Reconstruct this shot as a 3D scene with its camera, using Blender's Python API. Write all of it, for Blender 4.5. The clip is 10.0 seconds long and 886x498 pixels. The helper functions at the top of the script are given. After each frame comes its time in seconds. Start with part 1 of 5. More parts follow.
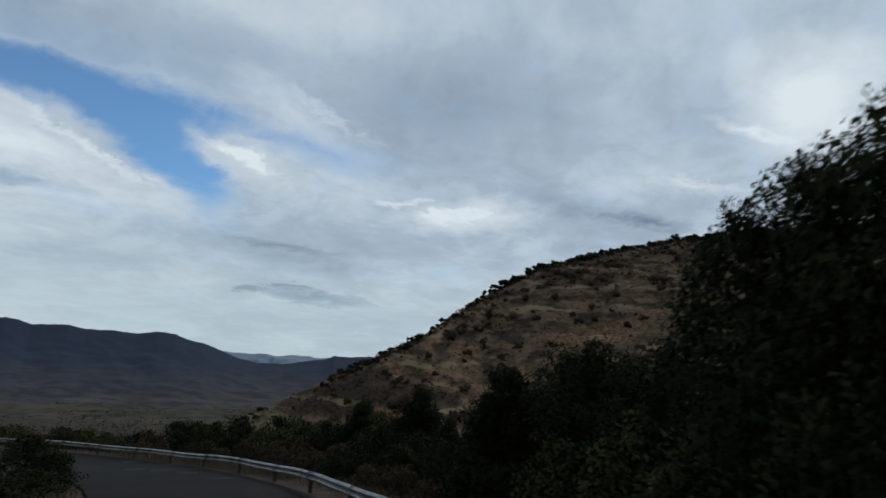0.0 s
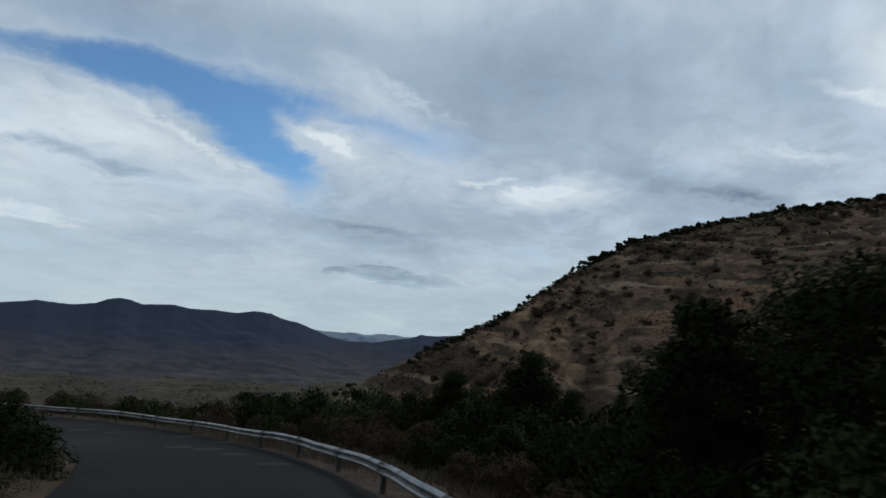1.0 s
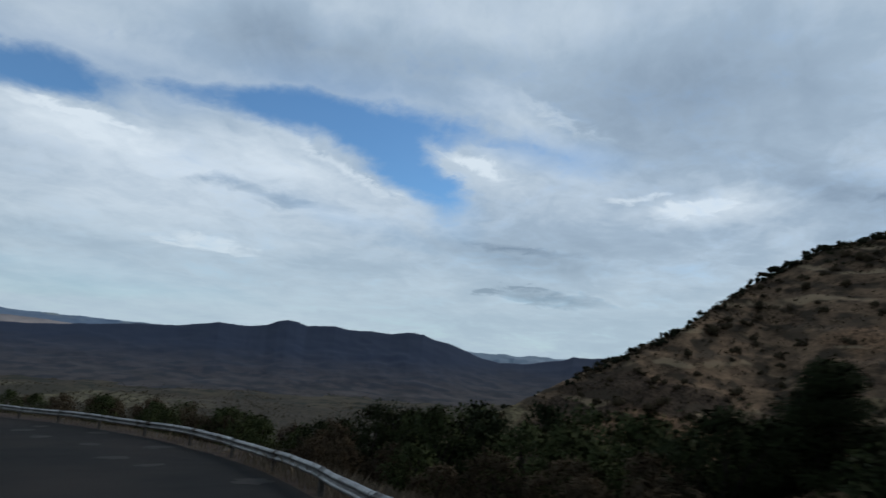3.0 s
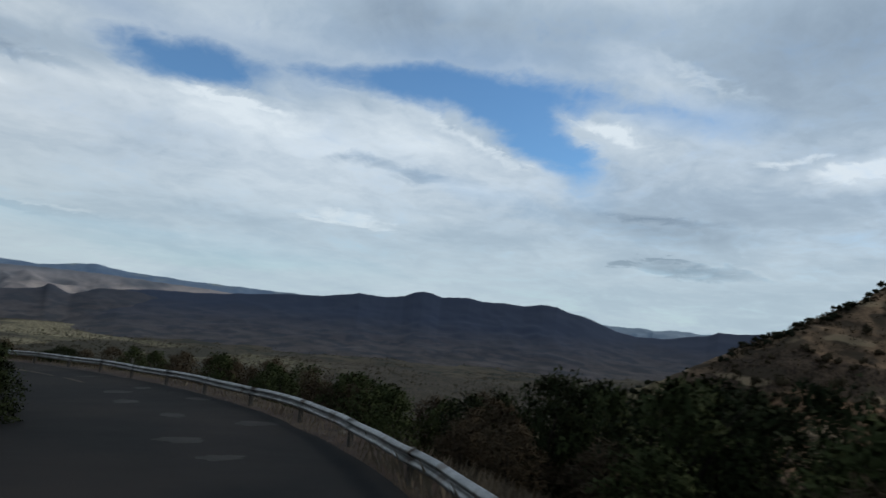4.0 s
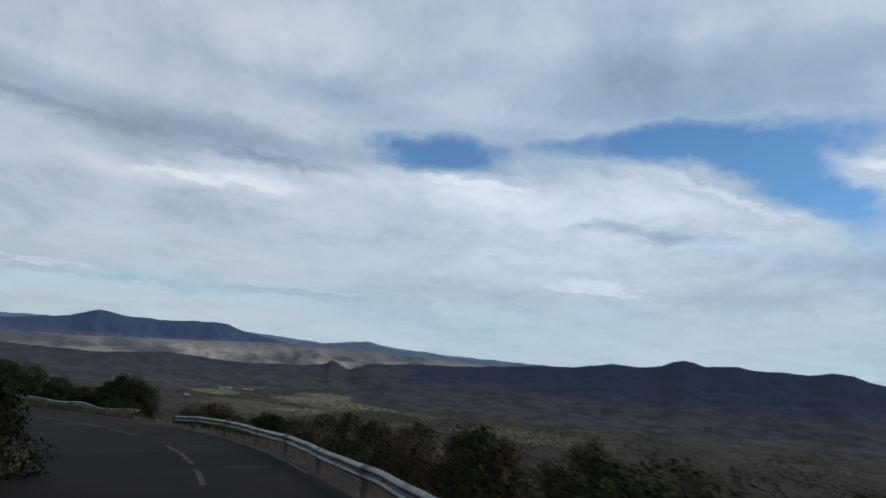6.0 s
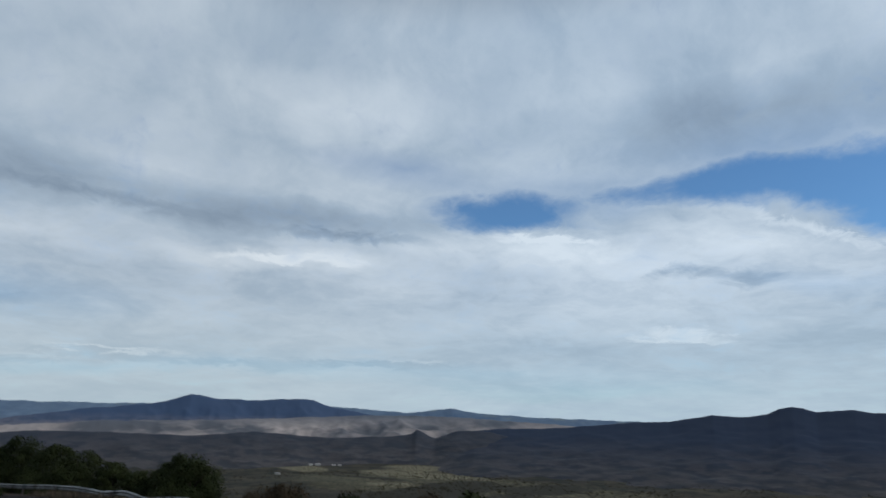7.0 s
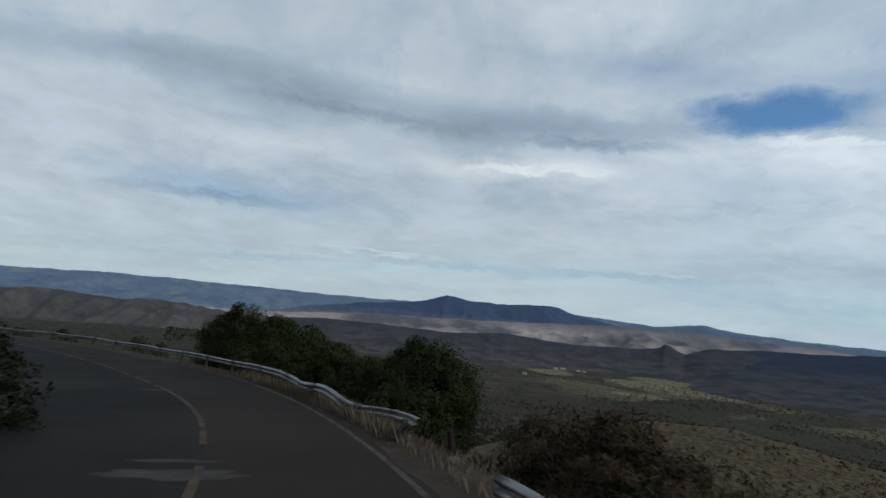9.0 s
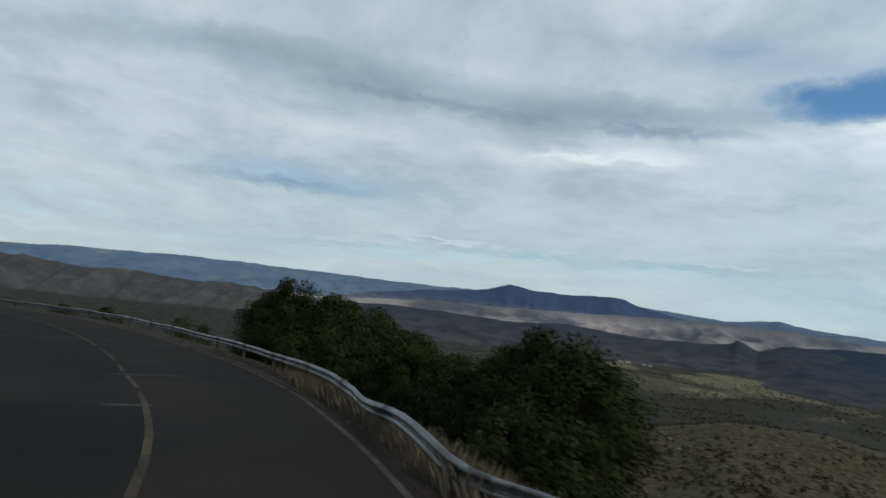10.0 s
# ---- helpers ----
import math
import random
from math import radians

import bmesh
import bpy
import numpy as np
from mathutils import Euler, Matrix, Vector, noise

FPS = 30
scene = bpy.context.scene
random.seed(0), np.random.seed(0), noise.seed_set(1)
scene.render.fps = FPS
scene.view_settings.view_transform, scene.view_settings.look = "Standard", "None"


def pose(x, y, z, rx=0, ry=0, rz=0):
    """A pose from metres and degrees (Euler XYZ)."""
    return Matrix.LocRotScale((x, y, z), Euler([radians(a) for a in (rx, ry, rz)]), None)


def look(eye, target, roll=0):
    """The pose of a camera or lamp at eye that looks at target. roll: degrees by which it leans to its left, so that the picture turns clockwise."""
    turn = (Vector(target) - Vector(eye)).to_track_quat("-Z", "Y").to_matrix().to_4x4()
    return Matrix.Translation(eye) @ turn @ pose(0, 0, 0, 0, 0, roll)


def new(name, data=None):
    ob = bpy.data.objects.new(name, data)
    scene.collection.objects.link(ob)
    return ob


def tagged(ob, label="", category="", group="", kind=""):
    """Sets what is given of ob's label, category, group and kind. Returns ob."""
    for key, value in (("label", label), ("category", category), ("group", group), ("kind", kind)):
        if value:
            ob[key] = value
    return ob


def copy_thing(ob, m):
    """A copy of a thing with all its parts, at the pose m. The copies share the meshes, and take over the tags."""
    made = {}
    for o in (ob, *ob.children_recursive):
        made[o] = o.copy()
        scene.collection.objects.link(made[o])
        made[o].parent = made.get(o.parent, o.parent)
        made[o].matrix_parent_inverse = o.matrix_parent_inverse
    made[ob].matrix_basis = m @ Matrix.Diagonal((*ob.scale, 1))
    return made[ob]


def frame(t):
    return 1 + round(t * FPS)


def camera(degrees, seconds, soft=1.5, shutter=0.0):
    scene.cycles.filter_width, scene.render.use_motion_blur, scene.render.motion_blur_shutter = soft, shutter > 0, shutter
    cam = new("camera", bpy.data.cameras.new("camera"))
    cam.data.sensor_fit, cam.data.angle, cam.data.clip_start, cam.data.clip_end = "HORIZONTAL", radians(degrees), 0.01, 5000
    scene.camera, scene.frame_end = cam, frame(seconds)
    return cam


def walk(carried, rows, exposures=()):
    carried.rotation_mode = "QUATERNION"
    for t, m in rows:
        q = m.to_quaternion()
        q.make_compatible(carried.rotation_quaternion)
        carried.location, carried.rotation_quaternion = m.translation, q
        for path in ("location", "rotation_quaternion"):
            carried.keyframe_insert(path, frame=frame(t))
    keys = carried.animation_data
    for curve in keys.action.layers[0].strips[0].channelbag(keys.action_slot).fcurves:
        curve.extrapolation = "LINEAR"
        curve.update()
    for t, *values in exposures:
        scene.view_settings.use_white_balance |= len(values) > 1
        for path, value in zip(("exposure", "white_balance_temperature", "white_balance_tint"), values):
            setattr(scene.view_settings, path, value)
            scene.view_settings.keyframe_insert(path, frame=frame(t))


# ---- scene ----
cam = camera(69.3, 10.0, soft=1.5, shutter=0.35)

# ---- the drive: seconds, x, y, z, turn about x, y, z ----
ROWS = (
    (0.00, 0.00, 0.00, 1.77, 100.02, -3.83, -0.68),
    (0.20, -0.13, 1.42, 1.58, 99.86, -3.95, 0.51),
    (0.30, -0.19, 2.14, 1.48, 99.62, -3.95, 1.05),
    (0.50, -0.35, 3.56, 1.30, 98.82, -4.01, 3.46),
    (0.70, -0.54, 4.98, 1.12, 97.80, -4.08, 5.38),
    (1.00, -0.91, 7.12, 0.87, 97.70, -4.11, 6.87),
    (1.50, -1.71, 10.68, 0.45, 99.71, -2.92, 10.33),
    (1.70, -2.11, 12.09, 0.28, 99.72, -3.15, 11.65),
    (1.80, -2.32, 12.80, 0.19, 99.15, -3.52, 12.01),
    (2.00, -2.79, 14.20, 0.02, 97.55, -4.20, 12.33),
    (2.20, -3.30, 15.60, -0.14, 95.29, -4.90, 12.39),
    (2.30, -3.58, 16.30, -0.22, 95.01, -4.44, 13.59),
    (2.50, -4.17, 17.69, -0.38, 96.63, -4.37, 15.26),
    (2.70, -4.81, 19.07, -0.55, 98.09, -3.86, 17.57),
    (2.80, -5.15, 19.75, -0.64, 99.11, -4.19, 18.15),
    (3.00, -5.86, 21.10, -0.82, 98.62, -4.53, 20.16),
    (3.20, -6.62, 22.44, -1.00, 98.34, -4.53, 23.44),
    (3.75, -9.00, 26.04, -1.49, 96.23, -4.86, 29.37),
    (4.30, -11.79, 29.46, -1.93, 94.12, -5.19, 35.32),
    (4.50, -12.91, 30.65, -2.10, 94.09, -4.72, 37.84),
    (4.80, -14.69, 32.36, -2.34, 97.23, -4.64, 41.04),
    (5.00, -15.94, 33.45, -2.49, 97.82, -4.68, 42.79),
    (5.20, -17.24, 34.50, -2.65, 97.56, -5.34, 43.24),
    (5.30, -17.91, 35.00, -2.74, 97.56, -5.60, 43.80),
    (5.50, -19.29, 35.98, -2.90, 97.86, -5.84, 45.37),
    (5.70, -20.72, 36.91, -3.05, 98.13, -5.37, 47.50),
    (6.00, -22.94, 38.19, -3.26, 99.62, -4.29, 53.93),
    (6.20, -24.48, 38.98, -3.40, 100.72, -4.88, 55.36),
    (6.75, -28.87, 40.93, -3.76, 103.38, -2.44, 59.00),
    (7.30, -33.48, 42.51, -4.12, 106.06, -0.05, 62.87),
    (7.50, -35.20, 43.00, -4.24, 104.85, -2.50, 64.20),
    (7.80, -37.81, 43.65, -4.44, 101.49, -4.08, 70.14),
    (8.00, -39.57, 44.01, -4.58, 98.33, -4.84, 72.24),
    (8.20, -41.34, 44.31, -4.72, 96.56, -4.98, 75.21),
    (8.30, -42.23, 44.44, -4.79, 96.27, -4.77, 76.86),
    (8.50, -44.02, 44.64, -4.92, 97.04, -4.18, 79.69),
    (8.70, -45.81, 44.77, -5.04, 97.48, -4.46, 80.01),
    (8.80, -46.70, 44.80, -5.09, 97.39, -4.76, 80.66),
    (9.00, -48.48, 44.83, -5.18, 95.85, -4.82, 82.55),
    (9.20, -50.26, 44.80, -5.26, 96.46, -5.02, 82.81),
    (9.30, -51.14, 44.76, -5.30, 97.08, -5.29, 83.93),
    (9.50, -52.90, 44.63, -5.37, 96.42, -5.54, 84.66),
    (9.70, -54.64, 44.45, -5.45, 95.31, -5.88, 86.72),
    (9.80, -55.51, 44.34, -5.49, 94.03, -6.30, 86.48),
    (10.00, -57.23, 44.12, -5.58, 94.29, -6.19, 88.09),
)
walk(cam, [(r[0], pose(*r[1:])) for r in ROWS],
     ((0.0, -0.05, 6380, 10), (1.2, -0.07, 6290, 10), (2.5, -0.09, 6060, 10), (3.4, -0.04, 6160, 10), (4.5, -0.02, 6280, 10), (6.0, -0.05, 6080, 10), (7.4, -0.12, 6020, 10), (8.0, -0.10, 6120, 10), (9.0, -0.08, 6180, 9), (9.5, 0.0, 6260, 9), (10.0, 0.01, 6220, 6)))

# ---- light: a broken cloud deck, the sun veiled behind it ----
SUN_AZ, SUN_EL = -38.0, 38.0   # degrees left of +y, degrees up


def sky_world():
    w = bpy.data.worlds.new("sky")
    scene.world = w
    w.use_nodes = True
    nt = w.node_tree
    nt.nodes.clear()
    N, L = nt.nodes.new, nt.links.new

    def math_(op, a, b=None, c=None, clamp=False):
        n = N("ShaderNodeMath")
        n.operation, n.use_clamp = op, clamp
        for i, v in enumerate((a, b, c)):
            if v is None:
                continue
            if isinstance(v, (int, float)):
                n.inputs[i].default_value = v
            else:
                L(v, n.inputs[i])
        return n.outputs[0]

    def mix(fac, a, b, kind="MIX"):
        n = N("ShaderNodeMix")
        n.data_type, n.blend_type = "RGBA", kind
        for sock, v in ((n.inputs[0], fac), (n.inputs[6], a), (n.inputs[7], b)):
            if isinstance(v, (int, float)):
                sock.default_value = v
            elif isinstance(v, tuple):
                sock.default_value = (*v, 1)
            else:
                L(v, sock)
        return n.outputs[2]

    def noise_(vec, scale, detail, rough=0.55, distort=0.0):
        n = N("ShaderNodeTexNoise")
        L(vec, n.inputs["Vector"])
        n.inputs["Scale"].default_value = scale
        n.inputs["Detail"].default_value = detail
        n.inputs["Roughness"].default_value = rough
        n.inputs["Distortion"].default_value = distort
        return n

    def smooth(v, lo, hi):
        n = N("ShaderNodeMapRange")
        n.interpolation_type = "SMOOTHSTEP"
        L(v, n.inputs["Value"])
        n.inputs["From Min"].default_value, n.inputs["From Max"].default_value = lo, hi
        return n.outputs["Result"]

    coord = N("ShaderNodeTexCoord").outputs["Generated"]
    sep = N("ShaderNodeSeparateXYZ")
    L(coord, sep.inputs[0])
    x, y, z = sep.outputs
    az = math_("MULTIPLY", math_("ARCTAN2", math_("MULTIPLY", x, -1.0), y), 57.2958)
    el = math_("MULTIPLY", math_("ARCSINE", z), 57.2958)
    # long banks of cloud, drawn out level and finer towards the horizon
    bank = N("ShaderNodeCombineXYZ")
    rise = math_("DIVIDE", el, math_("ADD", math_("MULTIPLY", math_("MAXIMUM", el, 0.0), 0.045), 1.0))
    L(math_("MULTIPLY", az, 0.034), bank.inputs[0])
    L(math_("MULTIPLY", rise, 0.20), bank.inputs[1])
    turned = N("ShaderNodeMapping")
    turned.inputs["Rotation"].default_value = (0, 0, radians(-14))
    L(bank.outputs[0], turned.inputs["Vector"])
    plane = turned.outputs[0]
    wide = noise_(plane, 1.3, 4.0, 0.5, 0.5)
    fine = noise_(plane, 3.4, 9.0, 0.60, 0.35)
    wisp = noise_(plane, 8.0, 4.0, 0.55, 0.3)
    # bearings, with ragged edges
    ragged = noise_(plane, 3.0, 5.0, 0.6, 0.2)
    # feathered streaks, drawn out along the wind
    wind = N("ShaderNodeMapping")
    wind.inputs["Rotation"].default_value = (0, 0, radians(-24))
    wind.inputs["Scale"].default_value = (1.0, 0.85, 1)
    L(bank.outputs[0], wind.inputs["Vector"])
    streak = noise_(wind.outputs[0], 3.6, 8.0, 0.62, 0.6)
    tuft = noise_(plane, 11.0, 6.0, 0.62, 0.8)
    sr = N("ShaderNodeSeparateColor")
    L(ragged.outputs["Color"], sr.inputs[0])
    u = math_("ADD", az, math_("MULTIPLY", math_("SUBTRACT", sr.outputs[0], 0.5), 10.0))
    v = math_("ADD", el, math_("MULTIPLY", math_("SUBTRACT", sr.outputs[1], 0.5), 3.6))
    uv = N("ShaderNodeCombineXYZ")
    L(u, uv.inputs[0])
    L(v, uv.inputs[1])

    close = N("ShaderNodeCombineXYZ")
    st = N("ShaderNodeSeparateColor")
    L(tuft.outputs["Color"], st.inputs[0])
    near_u = math_("ADD", az, math_("MULTIPLY", math_("SUBTRACT", sr.outputs[0], 0.5), 5.0))
    near_v = math_("ADD", el, math_("MULTIPLY", math_("SUBTRACT", sr.outputs[1], 0.5), 1.3))
    L(math_("ADD", near_u, math_("MULTIPLY", math_("SUBTRACT", st.outputs[0], 0.5), 6.0)), close.inputs[0])
    L(math_("ADD", near_v, math_("MULTIPLY", math_("SUBTRACT", st.outputs[1], 0.5), 2.0)), close.inputs[1])

    def patches(rows, where=uv):
        total = None
        for a, e, ra, re, turn, weight in rows:
            m = N("ShaderNodeMapping")
            m.vector_type = "TEXTURE"
            m.inputs["Location"].default_value = (a, e, 0)
            m.inputs["Rotation"].default_value = (0, 0, radians(turn))
            m.inputs["Scale"].default_value = (ra, re, 1)
            L(where.outputs[0], m.inputs["Vector"])
            g = N("ShaderNodeTexGradient")
            g.gradient_type = "SPHERICAL"
            L(m.outputs[0], g.inputs[0])
            one = math_("MULTIPLY", g.outputs["Fac"], weight)
            total = one if total is None else math_("ADD", total, one)
        return total

    # openings in the deck: bearing, height, half widths, tilt, depth
    gaps = patches(((55.8, 17.9, 9.0, 3.0, 4, 1.75), (29, 18.9, 19, 3.0, 1, 1.7), (24.6, 15.0, 9, 2.9, 31, 1.6), (38, 19.6, 9, 2.0, 3, 0.8),
                    (11, 17.4, 8, 1.8, 6, 0.5), (46.5, 18.9, 6, 1.6, 0, 0.6)))
    # thin veils through which some blue shows
    veils = patches(((33, 21.4, 22, 3.0, 0, 0.75), (56, 20.2, 10, 2.2, 0, 0.6), (65.4, 22.3, 10, 2.2, 3, 0.85), (47, 19.0, 8, 2.6, 0, 0.75), (12, 17.6, 9, 2.4, 5, 0.9), (23, 13.6, 9, 3.0, 30, 0.7),
                     (101, 8.8, 17, 2.4, 2, 0.42), (62, 3.9, 30, 1.7, 2, 0.38), (50, 2.2, 18, 1.2, 0, 0.4), (88, 3.8, 24, 1.0, -2, 0.4), (30, 10.5, 12, 1.4, 12, 0.35)))
    # firm heads of cloud that close them in
    heads = patches(((51.5, 14.9, 8, 1.9, 3, 1.0), (41, 16.4, 7, 1.5, 8, 0.9), (33, 15.0, 7, 1.6, 22, 0.9), (17.2, 15.6, 5, 2.3, 10, 1.1), (61.5, 15.9, 6, 1.3, 8, 0.6),
                     (47.5, 20.6, 4, 0.9, 0, 0.5)), close)
    greys = patches(((94, 18.0, 30, 2.4, 3, 0.62), (73, 16.6, 17, 1.9, 2, 0.62), (112, 18.2, 16, 1.8, -8, 0.5), (101, 9.4, 16, 2.0, 3, 0.6), (13, 8.0, 9, 1.9, 8, 0.6),
                     (-11, 14.4, 10, 2.6, 12, 0.6), (-17, 10.2, 9, 3.0, 0, 0.6), (0, 22, 26, 7.0, 0, 0.75), (34, 24.6, 24, 3.4, 0, 0.75), (62, 24.0, 12, 2.4, 4, 0.35), (5, 11, 16, 4.0, 8, 0.3)))
    whites = patches(((-2.2, 13, 9, 1.6, -6, 0.9), (-31, 22, 8, 6.0, 30, 1.1), (53, 14.4, 20, 2.4, 4, 0.8), (75, 13.4, 13, 1.2, 1, 0.7), (33, 13.6, 14, 1.8, 12, 0.6),
                      (14.5, 20.6, 8, 1.6, 24, 0.7), (45, 10, 26, 4.5, 2, 0.5), (98, 13.5, 14, 2.2, 0, 0.5), (74, 26.8, 14, 3.5, 0, 0.6), (7, 12, 10, 2.6, 10, 0.4)))
    small_dark = patches(((35.6, 11.4, 3.6, 0.9, 5, 0.62), (39.8, 12.1, 3.6, 0.7, 3, 0.55), (11.4, 4.9, 6.5, 0.9, 3, 1.2), (16.6, 5.2, 1.5, 0.28, 0, 1.2), (13.2, 5.7, 2.6, 0.25, 0, 0.9),
                          (70, 4.6, 15, 0.5, -1, 0.4), (98, 3.7, 12, 0.45, -3, 0.4), (84, 4.4, 14, 0.4, 2, 0.35), (-18, 13.0, 5, 0.8, 10, 0.6), (92, 17.0, 12, 0.7, 3, 0.35), (70, 15.6, 9, 0.6, 2, 0.5), (103, 8.3, 10, 0.7, 0, 0.6), (13.5, 9.0, 6, 0.5, 4, 0.6)), close)
    small_bright = patches(((40.2, 7.1, 4.2, 0.7, 5, 1.0), (42, 6.7, 4.5, 0.28, 3, 0.8), (-1.0, 13.1, 4.5, 0.7, -8, 1.0), (4.0, 13.9, 3.0, 0.4, -4, 0.8), (75.4, 13.4, 7, 0.45, 2, 0.8), (-22, 16, 4, 0.7, 12, 0.6),
                            (52, 15.5, 6, 0.5, 4, 0.9), (-26, 20, 5, 0.8, 20, 0.6), (64, 4.9, 5, 0.22, 0, 0.7), (88, 5.0, 6, 0.22, 0, 0.7), (18.5, 16.2, 3.5, 0.8, 20, 0.8), (12.5, 21.2, 4.5, 0.9, 28, 0.5), (9, 19.6, 3.5, 0.8, 28, 0.4), (30, 14.6, 6, 0.5, 26, 0.6)), close)
    sky = N("ShaderNodeTexSky")
    sky.sky_type = "NISHITA"
    sky.sun_disc = False
    sky.sun_elevation, sky.sun_rotation = radians(SUN_EL), radians(-SUN_AZ)
    sky.altitude = 1500.0
    blue = mix(1.0, sky.outputs[0], (0.067, 0.100, 0.117), "MULTIPLY")
    # thin bright cloud round the openings, torn into wisps
    swirl = math_("ADD", math_("MULTIPLY", math_("SUBTRACT", streak.outputs["Fac"], 0.5), 1.3), math_("MULTIPLY", math_("SUBTRACT", tuft.outputs["Fac"], 0.5), 0.8))
    hole = math_("SUBTRACT", math_("ADD", gaps, swirl), heads)
    tone = math_("ADD", math_("MULTIPLY", wide.outputs["Fac"], 0.50), math_("MULTIPLY", fine.outputs["Fac"], 0.36))
    tone = math_("ADD", tone, 0.215)
    tone = math_("ADD", tone, math_("MULTIPLY", whites, 0.36))
    tone = math_("SUBTRACT", tone, math_("MULTIPLY", greys, 0.40))
    # the low deck is the most torn; the high veil above it is smooth
    torn = math_("ADD", math_("MULTIPLY", smooth(el, 22.0, 15.0), 0.75), 0.25)
    feather = math_("ADD", math_("MULTIPLY", math_("SUBTRACT", streak.outputs["Fac"], 0.5), 0.42), math_("MULTIPLY", math_("SUBTRACT", tuft.outputs["Fac"], 0.5), 0.16))
    torn = math_("MULTIPLY", torn, math_("SUBTRACT", 1.0, math_("MULTIPLY", smooth(az, 52.0, 72.0), 0.4)))
    tone = math_("ADD", tone, math_("MULTIPLY", torn, feather))
    tone = math_("ADD", tone, math_("MULTIPLY", smooth(hole, -0.25, 0.3), 0.06))
    tone = math_("ADD", tone, math_("MULTIPLY", heads, 0.16))
    tone = math_("SUBTRACT", math_("ADD", tone, math_("MULTIPLY", small_bright, 0.42)), math_("MULTIPLY", math_("MULTIPLY", small_dark, fine.outputs["Fac"]), 1.25))
    ramp = N("ShaderNodeValToRGB")
    cr = ramp.color_ramp
    cr.elements[0].position, cr.elements[0].color = 0.08, (0.17, 0.235, 0.32, 1)
    cr.elements[1].position, cr.elements[1].color = 1.0, (0.73, 0.80, 0.84, 1)
    mid = cr.elements.new(0.58)
    mid.color = (0.387, 0.48, 0.570, 1)
    L(tone, ramp.inputs[0])
    # paler towards the horizon
    low = smooth(el, 13.0, 0.5)
    cloud = mix(math_("MULTIPLY", low, 0.55), ramp.outputs[0], (0.49, 0.60, 0.635))
    # unseen sky overhead and behind is darkened to dim light on the ground
    dimmed = math_("MAXIMUM", smooth(el, 33.0, 43.0), smooth(y, -0.62, -0.95))
    warm = mix(1.0, cloud, (1.045, 1.0, 0.955), "MULTIPLY")
    cloud = mix(smooth(az, 45.0, 85.0), cloud, warm)
    cloud = mix(math_("MULTIPLY", dimmed, 0.9), cloud, (0.060, 0.072, 0.090))
    # a thin veil round each opening
    clear = math_("MAXIMUM", math_("MULTIPLY", smooth(hole, -0.08, 1.25), 0.96), math_("MULTIPLY", veils, math_("ADD", math_("MULTIPLY", fine.outputs["Fac"], 0.9), 0.05)))
    colour = mix(clear, cloud, blue)
    bg = N("ShaderNodeBackground")
    L(colour, bg.inputs[0])
    bg.inputs[1].default_value = 1.0
    out = N("ShaderNodeOutputWorld")
    L(bg.outputs[0], out.inputs[0])


sky_world()
sun = new("sun", bpy.data.lights.new("sun", "SUN"))
sun.data.energy, sun.data.angle, sun.data.color = 0.9, radians(7), (1.0, 0.90, 0.76)
a, e = radians(SUN_AZ), radians(SUN_EL)
sun.matrix_world = look((0, 0, 60), (math.sin(a) * math.cos(e), -math.cos(a) * math.cos(e), 60 - math.sin(e)))


